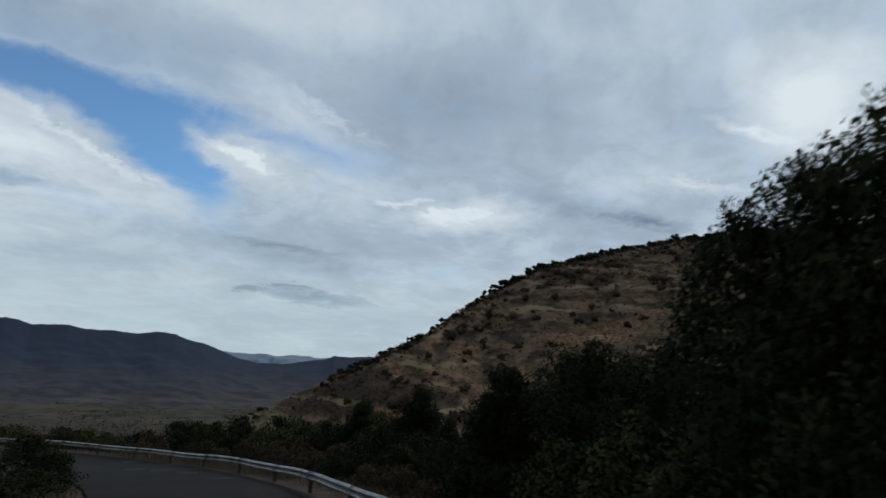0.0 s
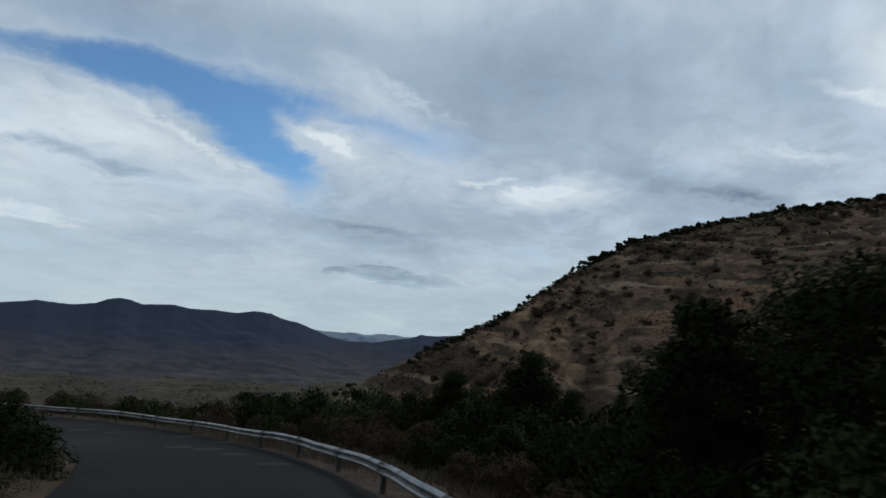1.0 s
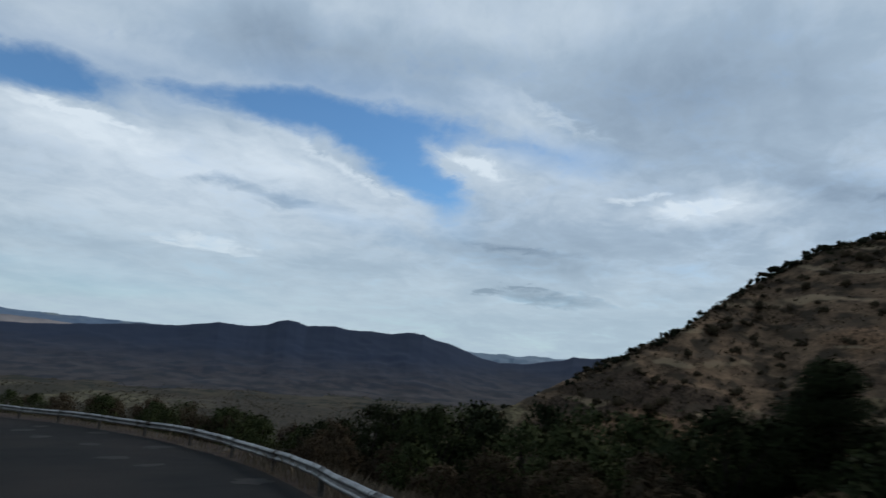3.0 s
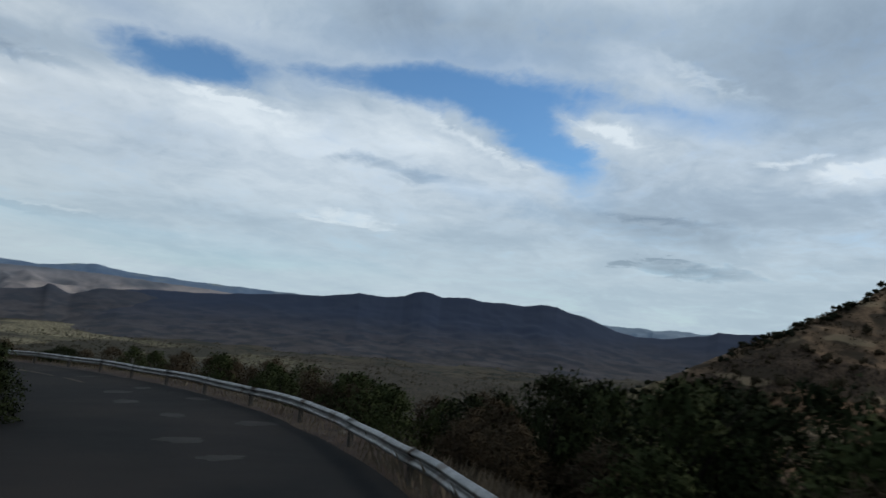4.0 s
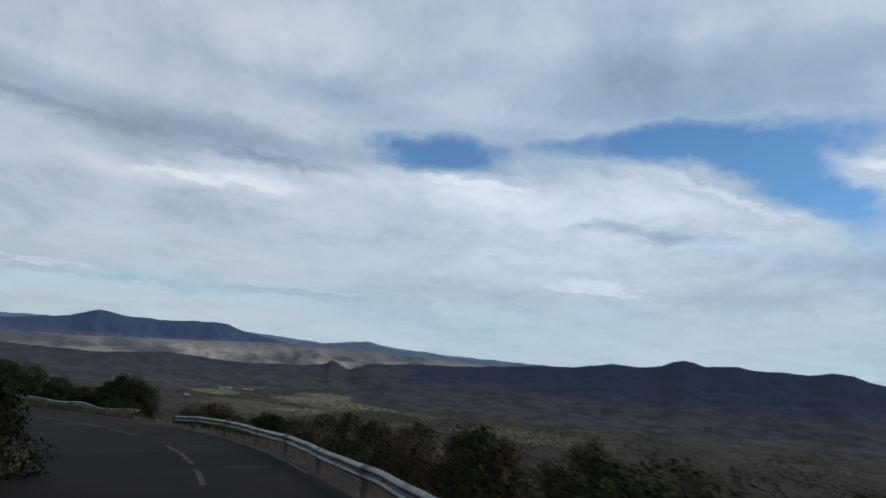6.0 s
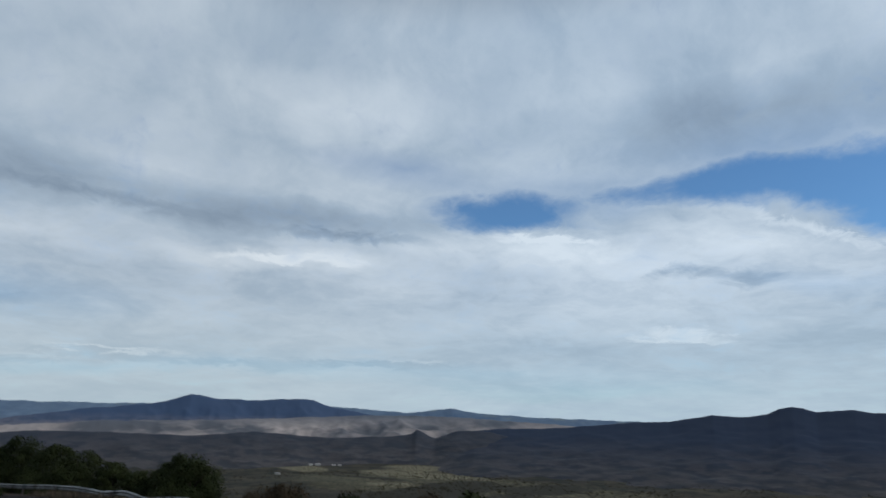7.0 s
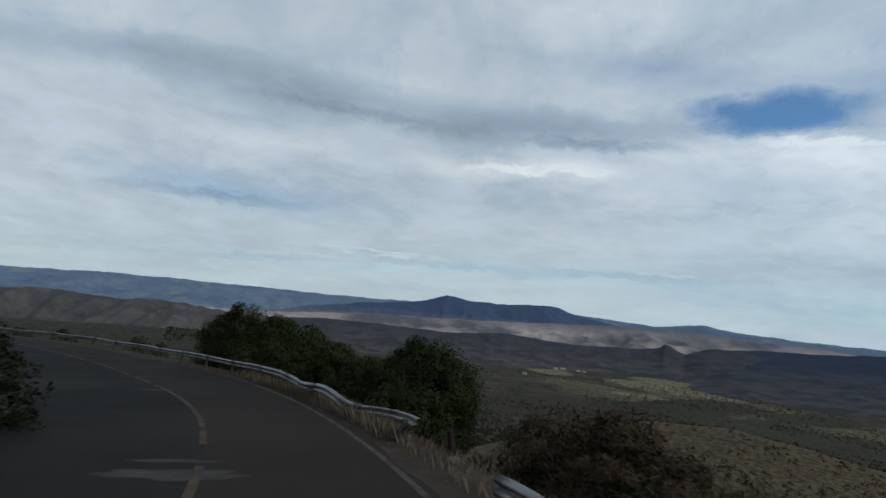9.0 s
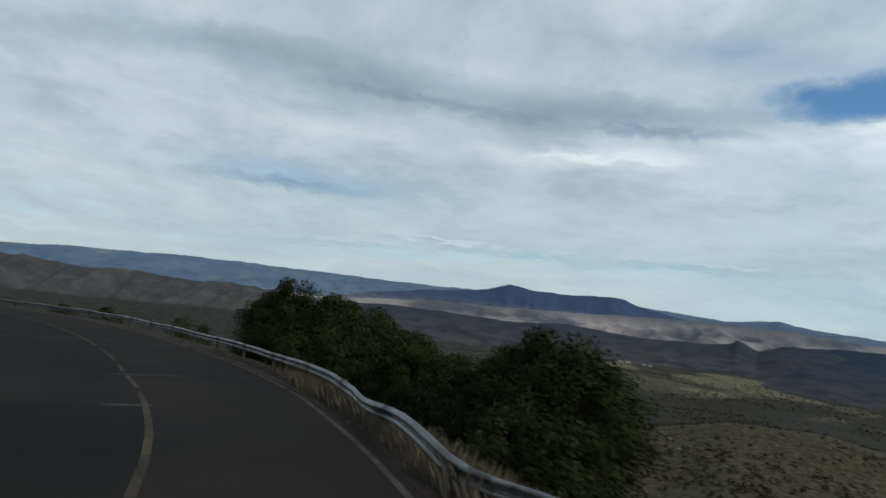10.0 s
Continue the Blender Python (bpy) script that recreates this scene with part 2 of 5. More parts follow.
# ---- materials ----
def material(name, low, high, rough=0.9, scale=4.0, fine=40.0, bump=0.3, third=None, metal=0.0, spec=0.3, per_object=0.0, island=0.0, bump_distance=0.02, haze=None, strata=1.0):
    """Two colours in patches of about 1/scale metres, finer grain and relief; a third colour in wide stains."""
    m = bpy.data.materials.new(name)
    m.use_nodes = True
    nt = m.node_tree
    b = nt.nodes["Principled BSDF"]
    N, L = nt.nodes.new, nt.links.new
    co = N("ShaderNodeTexCoord").outputs["Object"]
    plain = co
    if strata != 1.0:
        # level beds of rock and growth
        beds = N("ShaderNodeMapping")
        beds.inputs["Scale"].default_value = (1, 1, strata)
        L(co, beds.inputs["Vector"])
        co = beds.outputs[0]
    n1, n2 = N("ShaderNodeTexNoise"), N("ShaderNodeTexNoise")
    for n, s, d in ((n1, scale, 6.0), (n2, fine, 4.0)):
        L(co, n.inputs["Vector"])
        n.inputs["Scale"].default_value, n.inputs["Detail"].default_value = s, d
        n.inputs["Roughness"].default_value = 0.62
    add = N("ShaderNodeMath")
    add.operation = "MULTIPLY_ADD"
    L(n2.outputs["Fac"], add.inputs[0])
    add.inputs[1].default_value = 0.45
    L(n1.outputs["Fac"], add.inputs[2])
    rng = N("ShaderNodeMapRange")
    L(add.outputs[0], rng.inputs["Value"])
    rng.inputs["From Min"].default_value, rng.inputs["From Max"].default_value = 0.52, 0.92
    fac = rng.outputs["Result"]
    for source, amount in (("ShaderNodeObjectInfo", per_object), ("ShaderNodeNewGeometry", island)):
        if amount:
            o = N(source)
            mm = N("ShaderNodeMath")
            mm.operation = "MULTIPLY_ADD"
            L(o.outputs["Random" if source == "ShaderNodeObjectInfo" else "Random Per Island"], mm.inputs[0])
            mm.inputs[1].default_value = amount
            L(fac, mm.inputs[2])
            fac = mm.outputs[0]
    mx = N("ShaderNodeMix")
    mx.data_type = "RGBA"
    L(fac, mx.inputs[0])
    mx.inputs[6].default_value, mx.inputs[7].default_value = (*low, 1), (*high, 1)
    col = mx.outputs[2]
    if third:
        n3 = N("ShaderNodeTexNoise")
        L(co, n3.inputs["Vector"])
        n3.inputs["Scale"].default_value, n3.inputs["Detail"].default_value = scale * third[1], 5.0
        r3 = N("ShaderNodeMapRange")
        L(n3.outputs["Fac"], r3.inputs["Value"])
        r3.inputs["From Min"].default_value, r3.inputs["From Max"].default_value = third[2], third[3]
        m3 = N("ShaderNodeMix")
        m3.data_type = "RGBA"
        L(r3.outputs["Result"], m3.inputs[0])
        L(col, m3.inputs[6])
        m3.inputs[7].default_value = (*third[0], 1)
        col = m3.outputs[2]
    if haze:
        # distance haze painted into the colour: bluer with height above the valley
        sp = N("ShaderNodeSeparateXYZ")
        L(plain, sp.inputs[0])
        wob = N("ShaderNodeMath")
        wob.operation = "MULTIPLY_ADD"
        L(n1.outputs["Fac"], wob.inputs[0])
        wob.inputs[1].default_value = (haze[2] - haze[1]) * 0.5
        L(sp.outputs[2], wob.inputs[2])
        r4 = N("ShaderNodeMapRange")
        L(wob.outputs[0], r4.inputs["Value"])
        r4.inputs["From Min"].default_value, r4.inputs["From Max"].default_value = haze[1], haze[2]
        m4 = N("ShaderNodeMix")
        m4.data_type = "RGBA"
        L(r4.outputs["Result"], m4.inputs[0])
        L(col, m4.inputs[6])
        m4.inputs[7].default_value = (*haze[0], 1)
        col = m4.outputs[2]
    L(col, b.inputs["Base Color"])
    b.inputs["Roughness"].default_value = rough
    b.inputs["Metallic"].default_value = metal
    b.inputs["Specular IOR Level"].default_value = spec
    if bump:
        bn = N("ShaderNodeBump")
        bn.inputs["Strength"].default_value = bump
        bn.inputs["Distance"].default_value = bump_distance
        L(add.outputs[0], bn.inputs["Height"])
        L(bn.outputs[0], b.inputs["Normal"])
    return m


ASPHALT = material("asphalt", (0.0146, 0.0127, 0.0116), (0.0302, 0.0255, 0.0228), 0.9, 0.8, 60.0, 0.35, ((0.042, 0.0315, 0.0255), 0.22, 0.44, 0.68), spec=0.15)
SEAL = material("pale_crack_seal", (0.036, 0.034, 0.032), (0.105, 0.098, 0.090), 0.85, 1.2, 30.0, 0.3, spec=0.15)
ASPHALT_OLD = material("dark_worn_asphalt", (0.0100, 0.0102, 0.0096), (0.0205, 0.0202, 0.0188), 0.9, 0.8, 60.0, 0.35, ((0.030, 0.0270, 0.0232), 0.22, 0.48, 0.70), spec=0.15)
ASPHALT_DARK = material("blackish_asphalt", (0.0075, 0.0078, 0.0082), (0.0170, 0.0165, 0.0168), 0.9, 0.8, 60.0, 0.35, ((0.027, 0.0225, 0.0205), 0.22, 0.48, 0.70), spec=0.15)
PATCH = material("asphalt_patch", (0.022, 0.021, 0.021), (0.056, 0.053, 0.051), 0.85, 1.2, 30.0, 0.3, spec=0.15)
LINE_WHITE = material("worn_white_paint", (0.030, 0.025, 0.022), (0.150, 0.122, 0.104), 0.8, 1.8, 22.0, 0.2, spec=0.15)
LINE_YELLOW = material("worn_yellow_paint", (0.026, 0.022, 0.018), (0.150, 0.112, 0.074), 0.8, 1.3, 20.0, 0.2, spec=0.15)
SOIL = material("slope_soil", (0.032, 0.023, 0.015), (0.11, 0.078, 0.050), 0.97, 0.35, 5.0, 0.6, ((0.024, 0.024, 0.013), 0.25, 0.45, 0.62), bump_distance=0.15)
SHOULDER = material("red_earth", (0.026, 0.017, 0.013), (0.075, 0.049, 0.038), 0.97, 1.5, 18.0, 0.6, ((0.082, 0.063, 0.043), 0.6, 0.48, 0.64))
VALLEY = material("valley_scrub_land", (0.027, 0.024, 0.016), (0.096, 0.080, 0.048), 0.97, 0.009, 0.14, 0.0, ((0.024, 0.026, 0.017), 3.0, 0.50, 0.60))


def pasture_over(mat, spots, colour, scale=0.012, low=0.45, high=1.5):
    """Dry pasture in the given ellipses (x, y, half lengths, turn), ragged at their edges."""
    nt = mat.node_tree
    N, L = nt.nodes.new, nt.links.new
    b = nt.nodes["Principled BSDF"]
    was = b.inputs["Base Color"].links[0].from_socket
    co = N("ShaderNodeTexCoord").outputs["Object"]
    n = N("ShaderNodeTexNoise")
    n.inputs["Scale"].default_value, n.inputs["Detail"].default_value = scale, 7.0
    n.inputs["Roughness"].default_value = 0.7
    L(co, n.inputs["Vector"])
    total = None
    for x, y, hx, hy, turn, weight in spots:
        m = N("ShaderNodeMapping")
        m.vector_type = "TEXTURE"
        m.inputs["Location"].default_value = (x, y, 0)
        m.inputs["Rotation"].default_value = (0, 0, radians(turn))
        m.inputs["Scale"].default_value = (hx, hy, 1e6)
        L(co, m.inputs["Vector"])
        g = N("ShaderNodeTexGradient")
        g.gradient_type = "SPHERICAL"
        L(m.outputs[0], g.inputs[0])
        k = N("ShaderNodeMath")
        k.operation = "MULTIPLY_ADD"
        L(g.outputs["Fac"], k.inputs[0])
        k.inputs[1].default_value = weight
        if total is not None:
            L(total, k.inputs[2])
        else:
            k.inputs[2].default_value = 0.0
        total = k.outputs[0]
    j = N("ShaderNodeMath")
    j.operation = "MULTIPLY"
    L(total, j.inputs[0])
    L(n.outputs["Fac"], j.inputs[1])
    r = N("ShaderNodeMapRange")
    r.interpolation_type = "SMOOTHSTEP"
    L(j.outputs[0], r.inputs["Value"])
    r.inputs["From Min"].default_value, r.inputs["From Max"].default_value = 0.22, 0.42
    m = N("ShaderNodeMix")
    m.data_type = "RGBA"
    L(r.outputs["Result"], m.inputs[0])
    L(was, m.inputs[6])
    grain = N("ShaderNodeTexNoise")
    grain.inputs["Scale"].default_value, grain.inputs["Detail"].default_value = scale * 7.0, 6.0
    grain.inputs["Roughness"].default_value = 0.7
    L(co, grain.inputs["Vector"])
    spread = N("ShaderNodeMapRange")
    L(grain.outputs["Fac"], spread.inputs["Value"])
    spread.inputs["From Min"].default_value, spread.inputs["From Max"].default_value = 0.40, 0.60
    tint = N("ShaderNodeMix")
    tint.data_type = "RGBA"
    L(spread.outputs["Result"], tint.inputs[0])
    tint.inputs[6].default_value, tint.inputs[7].default_value = (*(c * low for c in colour), 1), (*(c * high for c in colour), 1)
    L(tint.outputs[2], m.inputs[7])
    L(m.outputs[2], b.inputs["Base Color"])


pasture_over(VALLEY, ((-700, 1200, 420, 160, 30, 1.2), (-1120, 1180, 380, 240, 40, 2.0), (-450, 1000, 260, 120, 20, 1.0)), (0.057, 0.047, 0.031), 0.016, 0.35, 1.7)
pasture_over(VALLEY, ((-560, 620, 760, 520, 45, 2.2), (150, 900, 500, 500, 0, 1.6), (-780, 1150, 620, 380, 40, 1.3), (-330, 300, 300, 200, 30, 1.6)), (0.049, 0.041, 0.026), 0.020, 0.35, 1.7)
pasture_over(VALLEY, ((-1500, 900, 950, 420, 30, 1.5), (-500, 330, 300, 140, 30, 1.2)), (0.118, 0.106, 0.060), 0.013, 0.3, 1.6)
pasture_over(VALLEY, ((-1860, 960, 380, 160, 18, 1.9), (-2080, 1100, 280, 130, 25, 1.6), (-1560, 760, 180, 90, 30, 1.4), (-2250, 720, 240, 120, 5, 1.6), (-1080, 700, 240, 80, 40, 1.2)), (0.215, 0.190, 0.115), 0.017, 0.3, 1.7)
pasture_over(VALLEY, ((-1200, 620, 560, 290, 65, 2.8), (-1480, 850, 330, 130, -62, 1.9), (-1380, 1080, 240, 140, -75, 1.8), (-1250, 620, 260, 110, 20, 1.6), (-1780, 780, 240, 50, 20, 1.4), (-900, 900, 280, 120, 45, 1.4), (-600, 500, 200, 90, 40, 1.3), (-1900, 1230, 280, 70, 20, 1.3)), (0.037, 0.033, 0.019), 0.034, 0.3, 1.9)
pasture_over(VALLEY, ((-1330, -420, 950, 420, 20, 2.6), (-700, -150, 500, 260, 20, 2.4)), (0.040, 0.040, 0.026), 0.024, 0.4, 1.6)
pasture_over(VALLEY, ((-250, 160, 230, 160, 0, 2.6),), (0.098, 0.078, 0.043), 0.07, 0.4, 1.5)
HILL = material("dry_grass_hill", (0.078, 0.053, 0.035), (0.355, 0.240, 0.147), 0.97, 0.08, 0.55, 0.6, ((0.070, 0.053, 0.035), 1.2, 0.47, 0.60), strata=1.8, bump_distance=0.9)
pasture_over(HILL, ((-22, 262, 34, 30, 0, 1.6), (20, 270, 50, 22, -10, 1.2), (75, 330, 60, 26, -20, 1.0), (130, 330, 60, 24, -20, 1.0)), (0.275, 0.170, 0.098), 0.09, 0.4, 1.4)
pasture_over(HILL, ((70, 285, 70, 30, -15, 0.9), (150, 300, 80, 40, -20, 1.0), (150, 330, 80, 40, -20, 0.8)), (0.130, 0.106, 0.055), 0.08, 0.4, 1.5)
pasture_over(HILL, ((-98, 276, 52, 45, 0, 2.0),), (0.225, 0.190, 0.108), 0.08, 0.4, 1.5)
pasture_over(HILL, ((-32, 288, 46, 15, 0, 1.7), (14, 288, 44, 16, -6, 1.5), (100, 280, 70, 26, -20, 1.2)), (0.088, 0.062, 0.042), 0.10, 0.4, 1.3)


def ledges_over(mat, spacing, colour, seed):
    """Pale grass along level rock ledges, broken and wandering with the slope."""
    nt = mat.node_tree
    N, L = nt.nodes.new, nt.links.new
    b = nt.nodes["Principled BSDF"]
    was = b.inputs["Base Color"].links[0].from_socket
    co = N("ShaderNodeTexCoord").outputs["Object"]
    level, broken = N("ShaderNodeTexNoise"), N("ShaderNodeTexNoise")
    for n, sc in ((level, 0.016), (broken, 0.05)):
        n.inputs["Scale"].default_value, n.inputs["Detail"].default_value = sc, 4.0
        at = N("ShaderNodeMapping")
        at.inputs["Location"].default_value = (seed, seed * 2, 0)
        L(co, at.inputs["Vector"])
        L(at.outputs[0], n.inputs["Vector"])
    sp = N("ShaderNodeSeparateXYZ")
    L(co, sp.inputs[0])

    def math_(op, a, c):
        n = N("ShaderNodeMath")
        n.operation = op
        for k, v in enumerate((a, c)):
            if isinstance(v, float):
                n.inputs[k].default_value = v
            else:
                L(v, n.inputs[k])
        return n.outputs[0]
    height = math_("ADD", sp.outputs[2], math_("MULTIPLY", level.outputs["Fac"], 46.0))
    band = math_("SINE", math_("MULTIPLY", height, 6.2832 / spacing), 0.0)
    line = math_("ADD", band, math_("MULTIPLY", broken.outputs["Fac"], 1.6))
    r = N("ShaderNodeMapRange")
    r.interpolation_type = "SMOOTHSTEP"
    L(line, r.inputs["Value"])
    r.inputs["From Min"].default_value, r.inputs["From Max"].default_value = 1.66, 1.95
    m = N("ShaderNodeMix")
    m.data_type = "RGBA"
    L(math_("MULTIPLY", r.outputs["Result"], 0.8), m.inputs[0])
    L(was, m.inputs[6])
    m.inputs[7].default_value = (*colour, 1)
    L(m.outputs[2], b.inputs["Base Color"])


ledges_over(HILL, 17.0, (0.42, 0.32, 0.20), 3.0)
ledges_over(HILL, 19.0, (0.085, 0.066, 0.046), 9.0)
# pale clay, with far sunshine and the haze higher up painted into its colour
MESA = material("pale_sunlit_badland", (0.34, 0.305, 0.30), (0.68, 0.59, 0.55), 0.97, 0.004, 0.03, 0.0, ((0.165, 0.172, 0.195), 0.55, 0.50, 0.62), haze=((0.15, 0.18, 0.225), -40.0, 40.0), strata=3.0)
# blue of distance haze is painted into the ridge, mesa and plateau colours
DARKRIDGE = material("wooded_ridge", (0.048, 0.047, 0.050), (0.124, 0.110, 0.107), 0.97, 0.009, 0.06, 0.0, ((0.041, 0.044, 0.053), 1.6, 0.46, 0.60), haze=((0.025, 0.042, 0.085), -150.0, -35.0), strata=4.0)
MESAROCK = material("haze_blue_mesa", (0.24, 0.215, 0.22), (0.48, 0.42, 0.40), 0.97, 0.006, 0.05, 0.0, ((0.13, 0.14, 0.17), 1.2, 0.5, 0.62), haze=((0.080, 0.126, 0.228), -95.0, 45.0), strata=4.0)
PLATEAU = material("scrub_plateau", (0.060, 0.058, 0.063), (0.150, 0.134, 0.133), 0.97, 0.009, 0.06, 0.0, ((0.056, 0.059, 0.069), 1.6, 0.47, 0.60), haze=((0.052, 0.064, 0.092), -140.0, 10.0), strata=4.0)
ERODED = material("eroded_grey_hills", (0.056, 0.057, 0.064), (0.162, 0.152, 0.148), 0.97, 0.006, 0.05, 0.0, ((0.085, 0.088, 0.095), 0.9, 0.52, 0.66), strata=2.0)
# farthest ranges: the blue is distance haze painted into the base colour
HAZE_BLUE = material("far_range", (0.132, 0.202, 0.318), (0.215, 0.302, 0.418), 0.97, 0.004, 0.02, 0.0, ((0.27, 0.33, 0.355), 1.5, 0.60, 0.72), strata=4.0)
HAZE_PALE = material("haze_blue_hills", (0.25, 0.34, 0.45), (0.33, 0.42, 0.52), 0.97, 0.004, 0.03, 0.0, strata=4.0)
GALV = material("galvanised_steel", (0.11, 0.112, 0.112), (0.30, 0.30, 0.295), 0.42, 2.0, 25.0, 0.2, ((0.075, 0.056, 0.043), 1.2, 0.54, 0.68), metal=0.8, spec=0.5)
POSTWOOD = material("grey_post", (0.045, 0.041, 0.036), (0.12, 0.11, 0.098), 0.85, 5.0, 40.0, 0.3)
BARK = material("bark", (0.014, 0.012, 0.010), (0.045, 0.037, 0.029), 0.95, 6.0, 40.0, 0.7)
LEAF = material("evergreen_leaves", (0.024, 0.034, 0.014), (0.074, 0.091, 0.037), 0.8, 0.5, 3.0, 0.0, island=0.12, per_object=0.3, spec=0.05)
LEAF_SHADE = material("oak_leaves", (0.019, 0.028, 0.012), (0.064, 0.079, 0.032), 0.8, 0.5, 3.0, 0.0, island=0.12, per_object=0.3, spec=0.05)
LEAF_DARK = material("juniper_leaves", (0.011, 0.016, 0.008), (0.036, 0.046, 0.020), 0.8, 0.5, 3.0, 0.0, island=0.12, per_object=0.3, spec=0.05)
SCRUB = material("dry_scrub", (0.033, 0.026, 0.018), (0.096, 0.074, 0.048), 0.9, 0.7, 5.0, 0.0, island=0.25, per_object=0.5, spec=0.05)
LEAF_HILL = material("hill_juniper_leaves", (0.012, 0.015, 0.010), (0.036, 0.040, 0.024), 0.8, 0.5, 3.0, 0.0, island=0.15, per_object=0.3, spec=0.05)
HILLSHRUB = material("hill_shrub", (0.032, 0.030, 0.019), (0.084, 0.067, 0.042), 0.9, 0.5, 4.0, 0.0, island=0.15, per_object=0.5, spec=0.05)
STRAW = material("straw_grass", (0.066, 0.055, 0.040), (0.19, 0.155, 0.110), 0.85, 0.8, 10.0, 0.0, island=0.7)
STONE = material("pale_stone", (0.07, 0.060, 0.050), (0.21, 0.19, 0.165), 0.9, 3.0, 20.0, 0.5, per_object=0.4)


def part(name, bm, mat, parent=None, label="", smooth=False):
    me = bpy.data.meshes.new(name)
    if isinstance(bm, tuple):
        me.from_pydata(*bm)
    else:
        bm.to_mesh(me)
        bm.free()
    me.materials.append(mat)
    if smooth:
        me.polygons.foreach_set("use_smooth", [True] * len(me.polygons))
    me.update()
    ob = new(name, me)
    if parent is not None:
        ob.parent = parent
    return tagged(ob, label) if label else ob


# ---- the road's line: distance along, heading (degrees left of +y), height ----
ROAD_S = (-60, -21.2, -14.2, -7.1, 0, 7.2, 14.5, 22.1, 29.9, 38.1, 46.6, 55.3, 64.3, 73.2, 82, 90.6, 99.1, 107.6, 116.1, 124.5, 133, 170, 240)
ROAD_A = (-40, -16.5, -9.7, -2.8, 4, 10.8, 19.4, 28.9, 39.1, 50.4, 62, 71, 79.4, 90.7, 99.1, 106.4, 113.6, 119.7, 124.9, 129.8, 134.7, 148, 160)
ROAD_Z = (6.38, 2.51, 1.66, 0.78, -0.12, -0.92, -1.72, -2.51, -3.37, -4.29, -4.98, -5.6, -6.25, -6.9, -7.5, -7.99, -8.43, -8.83, -9.2, -9.5, -9.78, -11.36, -14.86)
EDGE_L = -4.35   # offsets to the right of the driven line: inner edge, and below the outer edge and the rail
OUTER_S = (0, 8, 16, 24, 32, 40, 48, 56, 64, 72, 80, 88, 96, 104, 112, 122, 135, 150, 170)
EDGE_D = (1.8, 1.53, 1.28, 1.25, 1.43, 1.76, 1.77, 1.55, 1.46, 1.51, 1.9, 2.05, 2.1, 1.96, 1.75, 1.61, 1.6, 1.7, 1.84)
RAIL_D = (2.38, 1.9, 1.5, 1.57, 1.65, 2.01, 2.27, 1.77, 1.68, 2.1, 2.31, 2.27, 2.87, 2.91, 2.8, 2.77, 2.77, 2.7, 2.61)


def edge_r(s):
    return float(np.interp(s, OUTER_S, EDGE_D))


def rail_d(s):
    return float(np.interp(s, OUTER_S, RAIL_D))


def widen(s):
    """Extra width on the inner side where the bend opens out."""
    return np.interp(s, (88, 102), (0.0, 2.4))


SS = np.arange(-60, 240.01, 0.4)
AA = np.radians(np.interp(SS, ROAD_S, ROAD_A))
k5 = np.ones(15) / 15
AA = np.convolve(np.pad(AA, 7, mode="edge"), k5, mode="valid")
XX = np.concatenate([[0], np.cumsum(-np.sin((AA[1:] + AA[:-1]) / 2) * 0.4)])
YY = np.concatenate([[0], np.cumsum(np.cos((AA[1:] + AA[:-1]) / 2) * 0.4)])
XX, YY = XX - np.interp(40, SS, XX) - 17.32, YY - np.interp(40, SS, YY) + 34.58
ZZ = np.convolve(np.pad(np.interp(SS, ROAD_S, ROAD_Z), 7, mode="edge"), k5, mode="valid")


def on_road(s, d, dz=0.0):
    """A point d to the right of the driven line at s along it."""
    a = np.interp(s, SS, AA)
    return Vector((np.interp(s, SS, XX) + d * math.cos(a), np.interp(s, SS, YY) + d * math.sin(a), np.interp(s, SS, ZZ) + dz))


def off_road(x, y):
    """For arrays of places: the distance along the road, the offset to its right and its height there."""
    x, y = np.atleast_1d(x).astype(float), np.atleast_1d(y).astype(float)
    s, d, z = np.empty_like(x), np.empty_like(x), np.empty_like(x)
    for i in range(0, len(x), 4000):
        j = slice(i, i + 4000)
        q = (x[j, None] - XX) ** 2 + (y[j, None] - YY) ** 2
        k = q.argmin(1)
        s[j], z[j] = SS[k], ZZ[k]
        side = (x[j] - XX[k]) * np.cos(AA[k]) + (y[j] - YY[k]) * np.sin(AA[k])
        d[j] = np.sqrt(q[np.arange(len(k)), k]) * np.where(side >= 0, 1, -1)
    return s, d, z


def wave(x, y, size, seed=0.0, octaves=4):
    """Smooth value noise in -1..1 for arrays, size in metres."""
    out, amp, tot = np.zeros_like(x, dtype=float), 1.0, 0.0
    for o in range(octaves):
        u, v = x / size + 17.3 * o + seed, y / size - 9.1 * o + 2.7 * seed
        i, j = np.floor(u), np.floor(v)
        fu, fv = u - i, v - j
        fu, fv = fu * fu * (3 - 2 * fu), fv * fv * (3 - 2 * fv)

        def h(a, b):
            n = np.sin(a * 127.1 + b * 311.7 + seed * 13.7) * 43758.5453
            return (n - np.floor(n)) * 2 - 1
        out += amp * ((h(i, j) * (1 - fu) + h(i + 1, j) * fu) * (1 - fv) + (h(i, j + 1) * (1 - fu) + h(i + 1, j + 1) * fu) * fv)
        tot += amp
        amp, size = amp * 0.5, size * 0.5
    return out / tot


VALLEY_Z = -168.0


